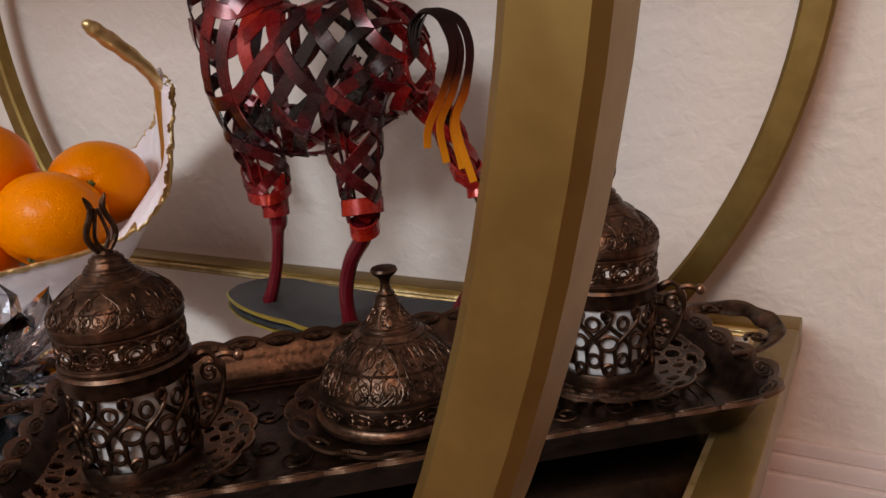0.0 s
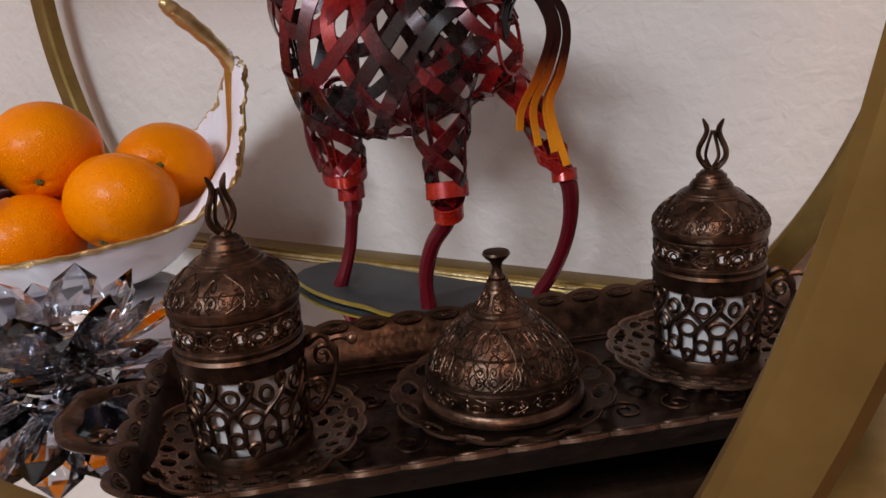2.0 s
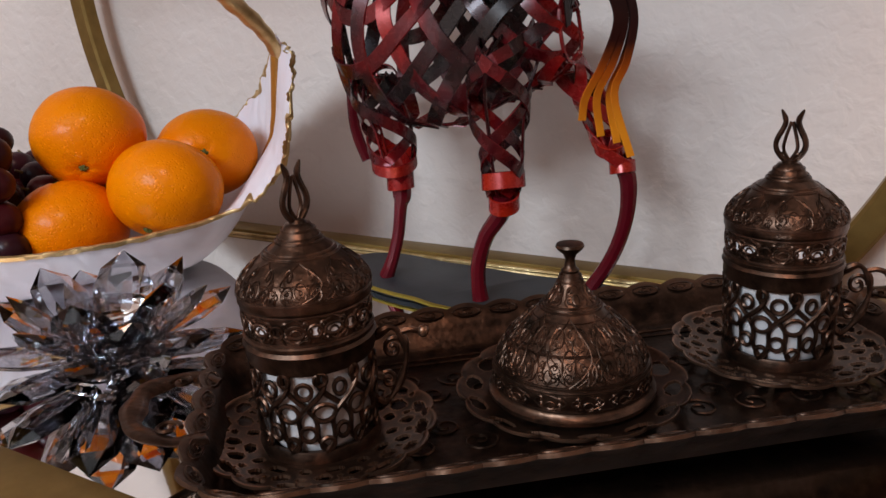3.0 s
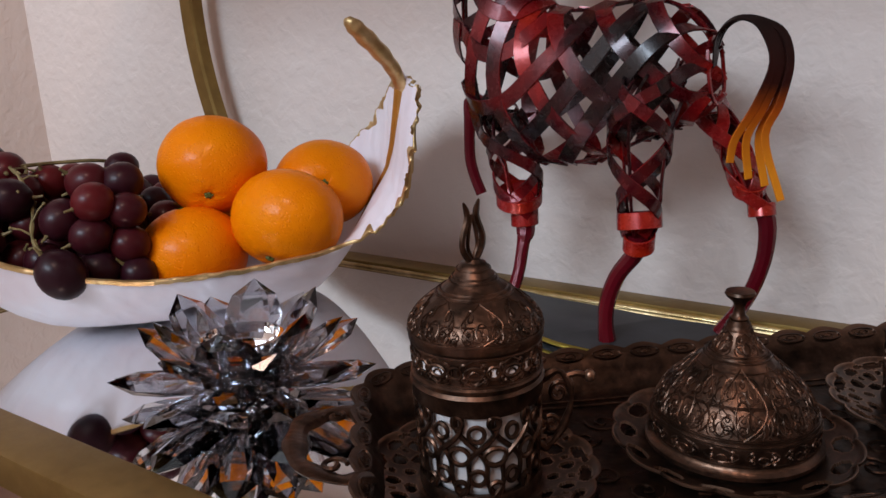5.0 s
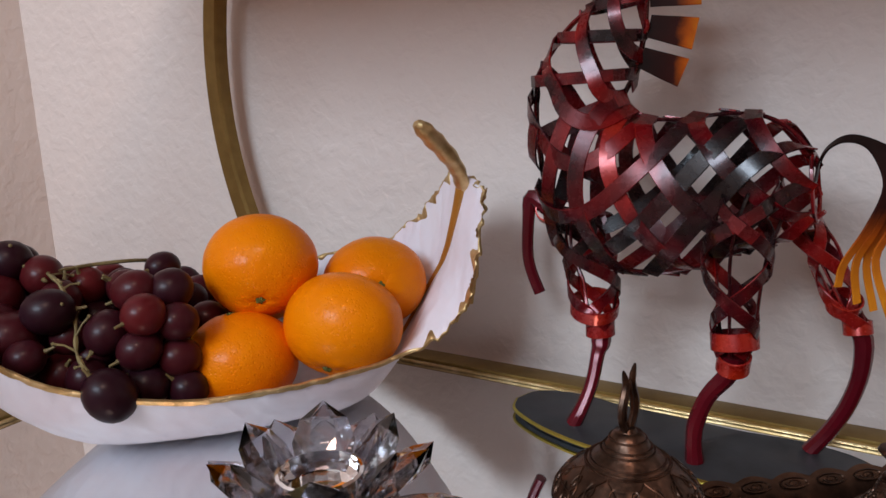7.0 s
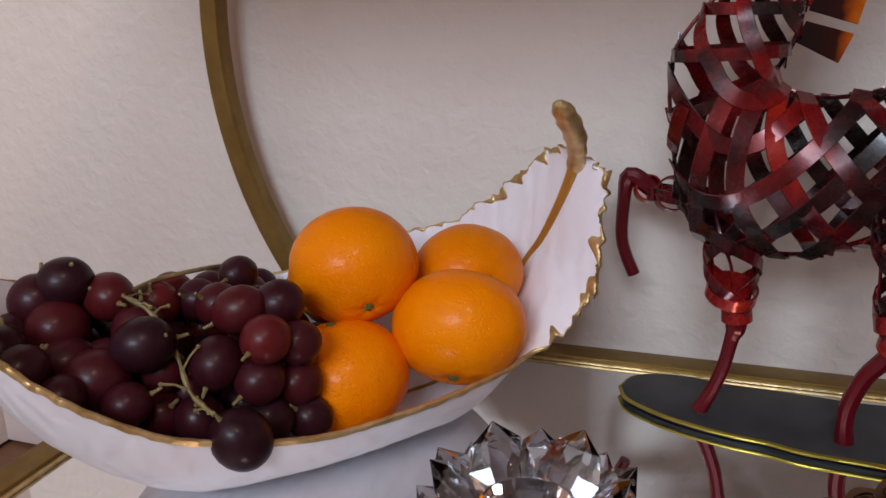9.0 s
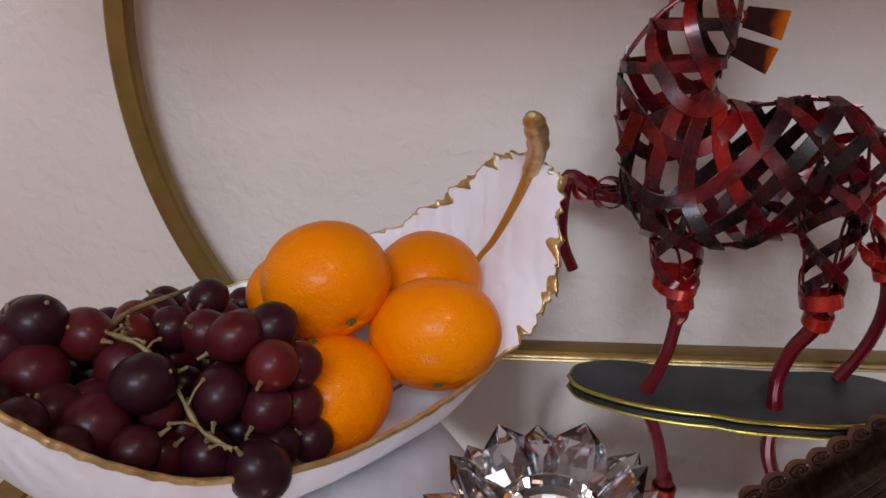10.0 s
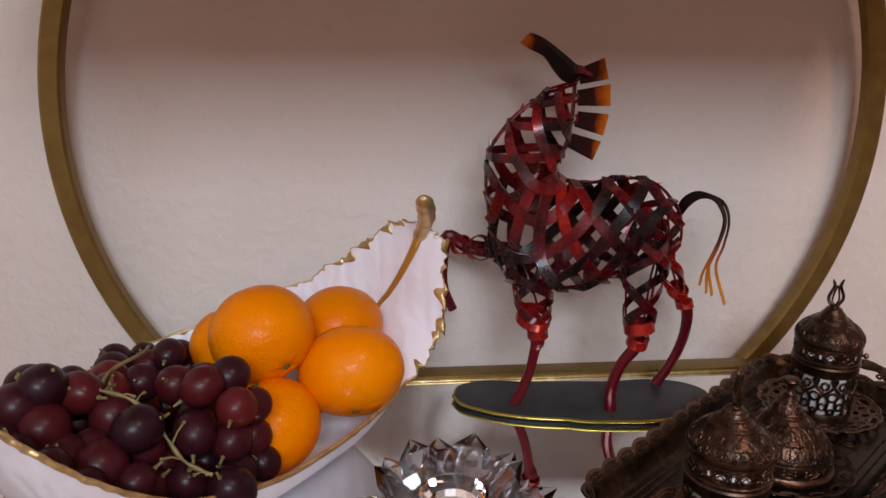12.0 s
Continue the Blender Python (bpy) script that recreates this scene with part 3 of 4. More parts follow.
def bunch():
    rng = random.Random(11)
    fixed = [(-0.818, 0.276, 0.0603, 0.0158), (-0.931, 0.290, 0.1305, 0.0150), (-0.914, 0.302, 0.120, 0.0142), (-0.929, 0.277, 0.108, 0.0172), (-0.892, 0.262, 0.091, 0.0165), (-0.873, 0.278, 0.106, 0.0151),
             (-0.8745, 0.370, 0.114, 0.0118), (-0.826, 0.336, 0.1115, 0.0142), (-0.817, 0.306, 0.1035, 0.0137), (-0.809, 0.325, 0.0945, 0.0128), (-0.821, 0.303, 0.0805, 0.0134), (-0.811, 0.325, 0.0700, 0.0135),
             (-0.843, 0.297, 0.0905, 0.0144), (-0.861, 0.3295, 0.1095, 0.0137), (-0.866, 0.300, 0.068, 0.0135), (-0.841, 0.319, 0.113, 0.0136), (-0.872, 0.281, 0.062, 0.0150), (-0.946, 0.305, 0.123, 0.0150),
             (-0.944, 0.281, 0.122, 0.0150), (-0.912, 0.352, 0.104, 0.0140), (-0.904, 0.328, 0.106, 0.0140), (-0.888, 0.346, 0.104, 0.0135), (-0.846, 0.345, 0.104, 0.0135), (-0.904, 0.280, 0.088, 0.0150), (-0.848, 0.283, 0.062, 0.0140),
             (-0.915, 0.266, 0.094, 0.0150), (-0.945, 0.318, 0.110, 0.0145), (-0.895, 0.300, 0.103, 0.0145)]
    pts = [(Vector(p[:3]), p[3]) for p in fixed]
    F, B, K = spline(RIM_F, 60), spline(KEEL, 60), spline(RIM_K, 60)
    oranges = ((-0.8045, 0.3742, 0.0515), (-0.812, 0.4064, 0.1132), (-0.853, 0.437, 0.094))
    tries = 0
    while len(pts) < 96 and tries < 12000:
        tries += 1
        i, v, r = rng.randint(34, 55), rng.uniform(-0.8, 0.8), rng.uniform(0.0118, 0.0146)
        b, e = Vector(B[i]), Vector(F[i] if v < 0 else K[i])
        bed = b.z + (e.z - b.z) * abs(v) ** 2.1 + 0.0045 + r
        top = interp(i, [34, 42, 50, 55], [0.088, 0.097, 0.102, 0.112])
        p = Vector((b.x + (e.x - b.x) * abs(v), b.y + (e.y - b.y) * abs(v), rng.uniform(bed, max(bed + 0.001, top - r))))
        if p.z < top and all((p - q).length > (r + c) * 0.82 for q, c in pts) and all((p - Vector(o)).length > r + 0.037 for o in oranges):
            pts.append((p, r))
    bed_rows = leaf_surface(100, 12)
    bed_up = sheet_normals(bed_rows)
    bed_all = [(q, u) for row, ups in zip(bed_rows[45:], bed_up[45:]) for q, u in zip(row, ups)]
    for i, (p, r) in enumerate(pts):
        if i:
            for _ in range(3):
                q, u = min(bed_all, key=lambda c: (c[0] - p).length_squared)
                p = p + u * max(0.0, r * 1.04 - (p - q).dot(u))
        grape(p, r, i)
    # the stalk of the bunch with short side stems
    bm = bmesh.new()
    main = spline(STALK, 40)
    tube(bm, main, [0.0013 + 0.0004 * math.sin(i * 1.3) for i in range(40)], 6)
    for i in range(2, 40, 3):
        p = Vector(main[i])
        d = Vector((rng.uniform(-1, 1), rng.uniform(-1, 0.6), rng.uniform(-0.4, 0.8))).normalized()
        L = rng.uniform(0.008, 0.018)
        q = p + d * L
        tube(bm, [p, p + d * L * 0.5 + Vector((0, 0, 0.0015)), q], [0.0009, 0.0006, 0.0009], 5)
        bmesh.ops.create_icosphere(bm, subdivisions=1, radius=0.0014, matrix=Matrix.Translation(q))
    back = spline([(-0.9, 0.297, 0.124), (-0.902, 0.33, 0.122), (-0.89, 0.36, 0.120), (-0.894, 0.39, 0.112)], 16)
    tube(bm, back, 0.0014, 6)
    thing("grape_stalk", bm, M_STEM, "dry tan branching stalk of the grape bunch", "stalk")


bunch()

# ---------------------------------------------------------------- crystal lotus
def petal_mesh(L, w, t):
    """A cut crystal petal along +x with its back down, a ridge and slanting facets."""
    bm = bmesh.new()
    rows = []
    for f, k, hump in ((0.0, 0.55, 0.8), (0.22, 0.86, 1.0), (0.50, 1.0, 1.0), (0.78, 0.76, 0.7)):
        x, h, up = f * L, w / 2 * k, 0.12 * L * f * f
        rows.append([bm.verts.new((x, y, z + up)) for y, z in ((-h, 0), (-h * 0.42, t * hump), (h * 0.42, t * hump), (h, 0), (h * 0.5, -t * 0.7), (-h * 0.5, -t * 0.7))])
    grid_faces(bm, rows, close_v=True)
    tip = bm.verts.new((L, 0, 0.12 * L))
    last = rows[-1]
    for i in range(6):
        bm.faces.new((last[i], tip, last[(i + 1) % 6]))
    bm.faces.new(rows[0][::-1])
    bmesh.ops.recalc_face_normals(bm, faces=bm.faces)
    return bm


def lotus():
    root = empty("crystal_lotus", pose(-0.672, 0.297, 0.0005), "smoky cut-crystal lotus candle holder on the mirrored shelf", "candle holder")
    # four tiers of six petals: length, width, thickness, root radius and height, tilt, turn
    for L, w, t, r, z, tilt, off in ((0.048, 0.037, 0.0050, 0.019, 0.018, -45, 6), (0.0486, 0.035, 0.0052, 0.021, 0.015, -30, 36), (0.0560, 0.033, 0.0055, 0.023, 0.012, -10, 8), (0.0550, 0.032, 0.0055, 0.023, 0.007, 0.6, 36)):
        me = mesh_of("petal", petal_mesh(L, w, t), M_CRYSTAL, False)
        for i in range(6):
            ob = new("petal", me)
            ob.parent = root
            ob.matrix_local = pose(0, 0, 0, 0, 0, off + 60 * i) @ pose(r, 0, z, 0, tilt, 0)
    bm = bmesh.new()
    lathe(bm, [(0, 0.0), (0.026, 0.0), (0.031, 0.004), (0.031, 0.008), (0.022, 0.014), (0.023, 0.020), (0, 0.020)], 16)
    part("base", bm, M_CRYSTAL, root, "faceted crystal foot", smooth=False)
    bm = bmesh.new()
    lathe(bm, [(0, 0.0202), (0.019, 0.0202), (0.024, 0.027), (0.0245, 0.036), (0.0225, 0.0365), (0.0215, 0.030), (0.018, 0.027), (0, 0.027)], 18)
    part("candle_cup", bm, M_CRYSTAL, root, "round crystal candle cup", smooth=False)
    return root


lotus()

# ---------------------------------------------------------------- copper coffee set
TRAY = pose(-0.4056, 0.354, 0.0, 0, 0, 39.8)
HL, HW = 0.172, 0.0765


def rounded(hl, hw, r, n=10):
    """Points of a rounded rectangle, anticlockwise, with the outward normal."""
    out = []
    for cx, cy, a0 in ((hl - r, hw - r, 0), (-hl + r, hw - r, 90), (-hl + r, -hw + r, 180), (hl - r, -hw + r, 270)):
        for i in range(n + 1):
            a = radians(a0 + 90 * i / n)
            out.append((cx + r * math.cos(a), cy + r * math.sin(a)))
    # even spacing
    pts = [Vector((x, y)) for x, y in out]
    pts.append(pts[0])
    d = [0]
    for a, b in zip(pts, pts[1:]):
        d.append(d[-1] + (b - a).length)
    N, res = 440, []
    for i in range(N):
        t = d[-1] * i / N
        res.append((interp(t, d, [p.x for p in pts]), interp(t, d, [p.y for p in pts])))
    return res


def scroll(cx, cy, r, turns=1.4, hand=1, start=0.0, n=18):
    """A flat spiral curl of (u, v) points."""
    return [(cx + hand * r * (1 - 0.8 * i / (n - 1)) * math.cos(start + TAU * turns * i / (n - 1)), cy + r * (1 - 0.8 * i / (n - 1)) * math.sin(start + TAU * turns * i / (n - 1))) for i in range(n)]


def tray():
    root = empty("serving_tray", TRAY, "antique copper oblong serving tray with scalloped embossed rim", "tray")
    line = rounded(HL, HW, 0.030)
    N = len(line)
    bm = bmesh.new()
    prof = [(-0.030, 0.0098), (-0.016, 0.0098), (-0.011, 0.012), (-0.006, 0.021), (-0.001, 0.0275), (0.0035, 0.0292), (0.0042, 0.0275), (0.001, 0.0255), (-0.0045, 0.0195), (-0.010, 0.0095), (-0.016, 0.0072), (-0.030, 0.0072)]
    rows = []
    for i, (x, y) in enumerate(line):
        x0, y0 = line[i - 1]
        x1, y1 = line[(i + 1) % N]
        t = Vector((x1 - x0, y1 - y0)).normalized()
        nrm = Vector((t.y, -t.x))
        wave = abs(math.sin(math.pi * 44 * i / N))
        row = []
        for off, z in prof:
            k = max(0.0, (off + 0.006) / 0.01)
            o = off + 0.0034 * k * (wave - 0.5)
            row.append(bm.verts.new((x + nrm.x * o, y + nrm.y * o, z + (0.0016 * k * wave if z > 0.02 else 0))))
        rows.append(row)
    grid_faces(bm, rows, close_u=True)
    bm.faces.new([r[0] for r in rows])
    bm.faces.new([r[-1] for r in rows][::-1])
    bmesh.ops.recalc_face_normals(bm, faces=bm.faces)
    part("tray_body", bm, M_TRAY, root, sharp=50)
    # rope edge of small oval bosses on the rim, one on each scallop
    for k in range(44):
        i = int((k + 0.5) * N / 44)
        x, y = line[i]
        x0, y0 = line[i - 2]
        x1, y1 = line[(i + 2) % N]
        a = math.degrees(math.atan2(y1 - y0, x1 - x0))
        bm = bmesh.new()
        ring_pts = [(0.0086 * math.cos(TAU * j / 20), 0.0056 * math.sin(TAU * j / 20), 0) for j in range(20)]
        tube(bm, ring_pts, 0.0010, 5, closed=True)
        tube(bm, [(u, v, 0.0002) for u, v in scroll(0, 0, 0.0052, 1.5, 1, 0, 16)], 0.0006, 4)
        bmesh.ops.transform(bm, matrix=Matrix.Diagonal((1, 0.75, 1, 1)), verts=bm.verts)
        bmesh.ops.transform(bm, matrix=pose(x, y, 0.0278, 0, 0, a) @ pose(0, 0.0012, 0, -28, 0, 0) @ Matrix.Diagonal((0.9, 0.72, 0.6, 1)), verts=bm.verts)
        part("boss", bm, M_COPPER_PLAIN, root)
    # embossed border and scrolls on the floor of the tray
    bm = bmesh.new()
    for hl, hw, r in ((HL - 0.020, HW - 0.020, 0.02), (HL - 0.026, HW - 0.026, 0.018)):
        tube(bm, [(x, y, 0.0102) for x, y in rounded(hl, hw, r)[::2]], 0.0007, 4, closed=True)
    for k in range(11):
        for s in (-1, 1):
            x = -0.13 + 0.026 * k
            tube(bm, [(u, v, 0.0102) for u, v in scroll(x, s * 0.031, 0.0085, 1.4, s * (1 if k % 2 else -1), k)], 0.0006, 4)
            tube(bm, [(u, v, 0.0102) for u, v in scroll(x + 0.013, s * 0.016, 0.0075, 1.3, -s, k * 1.7)], 0.0006, 4)
    part("embossing", bm, M_COPPER_PLAIN, root, "low scroll relief")
    # open loop handles
    for s in (-1, 1):
        bm = bmesh.new()
        knots = [(HL - 0.004, -0.026, 0.026), (HL + 0.010, -0.030, 0.029), (HL + 0.026, -0.018, 0.031), (HL + 0.029, 0.0, 0.0315), (HL + 0.026, 0.018, 0.031), (HL + 0.010, 0.030, 0.029), (HL - 0.004, 0.026, 0.026)]
        sp = spline(knots, 34)
        tube(bm, [(s * p[0], p[1], p[2]) for p in sp], [0.0052 + 0.0009 * math.sin(i * 0.9) for i in range(34)], 10, flat=0.32)
        for q in (-1, 1):
            tube(bm, [(s * (HL + 0.012 + u), q * 0.022 + v, 0.031) for u, v in scroll(0, 0, 0.006, 1.2, q, 0)], 0.0012, 6)
        part("handle", bm, M_COPPER, root, "open scrolled handle")
    return root


def saucer_parts(root, R, z0, lobes=14, filled=False):
    """A scalloped saucer of radius R cast in one piece: a flat well and a pierced border that rises outwards."""
    well = 0.62 if filled else 0.46
    bm = bmesh.new()
    around, steps = lobes * 22, 28
    rows = [[bm.verts.new((0, 0, z0 + 0.0014))] * around]
    for j in range(-2, steps + 1):
        f = max(0.0, j / steps)
        row = []
        for i in range(around):
            a = TAU * i / around
            scallop = abs(math.sin(a * lobes / 2)) ** 0.7
            r = R * ((well + (1 - well) * f) if j >= 0 else well * (0.4 if j == -2 else 0.94)) * (1 - 0.045 * (1 - scallop) * f ** 3)
            lip = 0.0009 * math.exp(-((f - 0.97) / 0.05) ** 2) + 0.0007 * math.exp(-((f - 0.05) / 0.05) ** 2)
            row.append(bm.verts.new((r * math.cos(a), r * math.sin(a), z0 + 0.0014 + 0.0062 * f ** 1.3 + (lip if j >= 0 else 0))))
        rows.append(row)

    def pierced(a, f):
        k = a * lobes / TAU
        p = k % 1 - 0.5
        q = (k + 0.5) % 1 - 0.5
        if filled:
            return (q / 0.33) ** 2 + ((f - 0.62) / 0.20) ** 2 < 1
        bend = 0.10 * math.sin(3 * k) + 0.16 * (f - 0.5)
        holes = ((p + bend, 0.30, 0.76, 0.10), (q + bend, 0.24, 0.52, 0.13), (p - bend, 0.25, 0.27, 0.10), (q - bend, 0.13, 0.83, 0.055), (p + bend, 0.10, 0.55, 0.06))
        return any((x / w) ** 2 + ((f - c) / h) ** 2 < 1 for x, w, c, h in holes)

    for j in range(len(rows) - 1):
        for i in range(around):
            f = (j - 2.5) / steps
            if f > 0 and pierced(TAU * (i + 0.5) / around, f):
                continue
            q = list(dict.fromkeys((rows[j][i], rows[j + 1][i], rows[j + 1][(i + 1) % around], rows[j][(i + 1) % around])))
            bm.faces.new(q)
    loose = [v for v in bm.verts if not v.link_faces]
    bmesh.ops.delete(bm, geom=loose, context="VERTS")
    bmesh.ops.recalc_face_normals(bm, faces=bm.faces)
    bmesh.ops.solidify(bm, geom=bm.faces[:], thickness=0.0014)
    return part("saucer", bm, M_COPPER_PLAIN, root, "scalloped pierced copper saucer", sharp=50)


def on_profile(profile):
    """Maps (angle, height) onto a surface of revolution given by (r, z)."""
    zs, rs = [p[1] for p in profile], [p[0] for p in profile]
    if zs[0] > zs[-1]:
        zs, rs = zs[::-1], rs[::-1]

    def place(a, z, out=0.0):
        r = interp(z, zs, rs) + out
        return (r * math.cos(a), r * math.sin(a), z)
    return place


def arabesque(bm, place, z0, z1, n, rad, shrink=1.0):
    """Repeated scrolls and a leaf motif as fine relief round a surface of revolution, between two heights."""
    h = z1 - z0
    r_mid = math.hypot(*place(0, (z0 + z1) / 2)[:2])
    for k in range(n):
        a = TAU * k / n
        half = math.pi / n
        for hand in (-1, 1):
            for cy, rr, tw in ((0.30, 0.24, 1.5), (0.68, 0.17 * shrink + 0.04, 1.3)):
                pts = []
                for u, v in scroll(0, 0, 1, tw, hand, -1.2, 24):
                    pts.append(place(a + hand * half * (0.5 + 0.0 * cy) + u * rr * h / r_mid * 0.9, z0 + h * cy + v * rr * h, 0.0002))
                tube(bm, pts, rad, 4, caps=False)
            pts = [place(a + hand * half * math.sin(math.pi * f) * 0.85, z0 + h * (0.04 + 0.92 * f), 0.0002) for f in (i / 19 for i in range(20))]
            tube(bm, pts, rad, 5, caps=False)
        pts = [place(a + 0.26 * half * math.sin(TAU * f), z0 + h * (0.35 + 0.22 * math.cos(TAU * f)), 0.0003) for f in (i / 18 for i in range(18))]
        tube(bm, pts, rad, 5, closed=True)
    for z in (z0, z1):
        tube(bm, [place(TAU * i / 48, z, 0.0002) for i in range(48)], rad * 1.3, 5, closed=True)


def lattice(bm, place, z0, z1, n, rad):
    """An openwork band of interlaced wavy wires with rings and drops between them."""
    h = z1 - z0
    st = TAU / n
    for k in range(n):
        a = st * k
        for hand in (-1, 1):
            pts = []
            for i in range(30):
                f = i / 29
                pts.append(place(a + hand * st * (1.25 * f - 0.62 + 0.16 * math.sin(3 * math.pi * f + 0.4)), z0 + h * f, 0.0007 * hand * math.cos(3 * math.pi * f)))
            tube(bm, pts, rad, 6, caps=False)
        for c, cz, rr in ((0.5, 0.50, 0.105), (0.0, 0.24, 0.09), (0.0, 0.78, 0.09), (0.52, 0.10, 0.08), (0.48, 0.91, 0.07)):
            r_mid = math.hypot(*place(0, z0 + h * cz)[:2])
            w = rr * (1.25 if cz == 0.5 else 1.0) * (0.9 + 0.2 * ((k * 7) % 3) / 2)
            pts = [place(a + st * c + w * h / r_mid * math.cos(TAU * i / 16), z0 + h * (cz + rr * math.sin(TAU * i / 16)), 0.0005) for i in range(16)]
            tube(bm, pts, rad * 0.85, 6, closed=True)


def tulip(bm, z, H):
    """A flat openwork tulip finial."""
    for s in (-1, 1):
        out = spline([(0.0008, 0), (0.0066, 0.22), (0.0075, 0.42), (0.0040, 0.68), (0.0034, 0.82), (0.0058, 1.0)], 20)
        tube(bm, [(s * x, 0, z + H * f) for x, f in out], [0.0016] * 17 + [0.0013, 0.0010, 0.0005], 6)
        inner = spline([(0.0003, 0.06), (0.0034, 0.26), (0.0030, 0.45), (0.0004, 0.78)], 14)
        tube(bm, [(s * x, 0, z + H * f) for x, f in inner], 0.0010, 6)
        tube(bm, [(s * (0.0035 + 0.0017 * math.cos(TAU * i / 10)), 0, z + H * (0.14 + 0.055 * math.sin(TAU * i / 10))) for i in range(10)], 0.0008, 5, closed=True)
    lathe(bm, [(0.0044, z - 0.0015), (0.0048, z), (0.003, z + 0.002), (0, z + 0.002)], 14)


def coffee_cup(m, label):
    root = empty("coffee_cup", m, label, "coffee cup", "copper coffee cups")
    z = 0.0
    saucer_parts(root, 0.0525, z, 16)
    # porcelain inside
    bm = bmesh.new()
    lathe(bm, [(0, 0.0055), (0.024, 0.0055), (0.0268, 0.010), (0.0278, 0.052), (0.0280, 0.068), (0.0262, 0.068), (0.0258, 0.052), (0.024, 0.011), (0, 0.009)], 40)
    part("porcelain_cup", bm, M_PORC, root, "white porcelain cup liner")
    # openwork holder
    wall = [(0.0262, 0.004), (0.0288, 0.008), (0.0300, 0.028), (0.0303, 0.046), (0.0310, 0.050)]
    place = on_profile(wall)
    bm = bmesh.new()
    lattice(bm, place, 0.0075, 0.0445, 11, 0.00135)
    lathe(bm, [(0.0255, 0.0022), (0.0305, 0.0022), (0.0312, 0.005), (0.0298, 0.0078), (0.0275, 0.0078), (0.0265, 0.005)], 48)
    lathe(bm, [(0.0288, 0.0435), (0.0312, 0.0435), (0.0322, 0.046), (0.0322, 0.0505), (0.0332, 0.0520), (0.0320, 0.0535), (0.0292, 0.0535), (0.0286, 0.048), (0.0288, 0.0435)], 48)
    part("holder", bm, M_COPPER_PLAIN, root, "openwork copper cup holder", sharp=50)
    # handle
    bm = bmesh.new()
    sp = spline([(0.031, 0, 0.046), (0.040, 0, 0.050), (0.046, 0, 0.044), (0.047, 0, 0.034), (0.042, 0, 0.022), (0.035, 0, 0.014), (0.0305, 0, 0.016)], 26)
    tube(bm, sp, [0.0018 + 0.0006 * math.sin(i * 0.9) for i in range(26)], 8)
    tube(bm, [(0.0405 + u, 0, 0.040 + v) for u, v in scroll(0, 0, 0.0055, 1.4, 1, 0)], 0.0013, 6)
    tube(bm, [(0.037 + u, 0, 0.025 + v) for u, v in scroll(0, 0, 0.0042, 1.3, -1, 1)], 0.0012, 6)
    tube(bm, spline([(0.044, 0, 0.047), (0.050, 0, 0.048), (0.055, 0, 0.0465)], 8), 0.0015, 6)
    bmesh.ops.create_icosphere(bm, subdivisions=2, radius=0.0030, matrix=Matrix.Translation((0.0565, 0, 0.0465)))
    part("handle", bm, M_COPPER_PLAIN, root, "scrolled copper handle with a ball")
    # lid
    band = [(0.0312, 0.0545), (0.0318, 0.064), (0.0322, 0.072)]
    bm = bmesh.new()
    lathe(bm, [(0.0308, 0.0548), (0.0313, 0.064), (0.0316, 0.0705)], 48)
    pb = on_profile([(0.0308, 0.0548), (0.0313, 0.064), (0.0316, 0.0705)])
    arabesque(bm, pb, 0.0570, 0.0690, 11, 0.00055)
    for k in range(11):
        for da, hw, hh in ((0.0, 0.0042, 0.0024), (0.285, 0.0030, 0.0026)):
            a = TAU * k / 11 + da
            tube(bm, [pb(a + hw / 0.031 * math.cos(TAU * i / 18), 0.0630 + hh * math.sin(TAU * i / 18), 0.0003) for i in range(18)], 0.0008, 6, closed=True)
    lathe(bm, [(0.0295, 0.0538), (0.0322, 0.0538), (0.0326, 0.0556), (0.0312, 0.0566), (0.0298, 0.0562)], 48)
    dome = [(0.0305, 0.0688), (0.0320, 0.0692), (0.0330, 0.0708), (0.0329, 0.0738), (0.0321, 0.0775), (0.0286, 0.0820), (0.0232, 0.0862), (0.0172, 0.0898), (0.0122, 0.0932), (0.0092, 0.0966), (0.0076, 0.0990), (0.0060, 0.1010), (0.0, 0.1012)]
    lathe(bm, dome, 56)
    pl = on_profile(dome[3:-1])
    arabesque(bm, pl, 0.0745, 0.0890, 8, 0.00042)
    arabesque(bm, pl, 0.0745, 0.0815, 15, 0.00032)
    for zz in (0.0893, 0.0905, 0.0940, 0.0955, 0.0985):
        tube(bm, [pl(TAU * i / 30, zz, 0.0002) for i in range(30)], 0.0006, 4, closed=True)
    lid = part("lid", bm, M_COPPER, root, "domed copper lid with scroll relief", sharp=50)
    bm = bmesh.new()
    for k in range(11):
        for da, hw, hh in ((0.0, 0.0042, 0.0024), (0.285, 0.0030, 0.0026)):
            if (k + (da > 0)) % 3 == 2:
                continue
            a = TAU * k / 11 + da
            ring_v = [bm.verts.new(pb(a + hw / 0.031 * math.cos(TAU * i / 14), 0.0630 + hh * math.sin(TAU * i / 14), 0.00012)) for i in range(14)]
            bm.faces.new(ring_v)
    part("liner", bm, M_PORC, lid, "white liner showing through the pierced band")
    bm = bmesh.new()
    tulip(bm, 0.1005, 0.026)
    f = part("finial", bm, M_COPPER_PLAIN, lid, "openwork tulip finial")
    f.matrix_local = pose(0, 0, 0, 0, 0, FINIAL)
    for ob in root.children:
        if not ob.name.startswith("saucer"):
            ob.scale = (0.865, 0.865, 1)
    return root


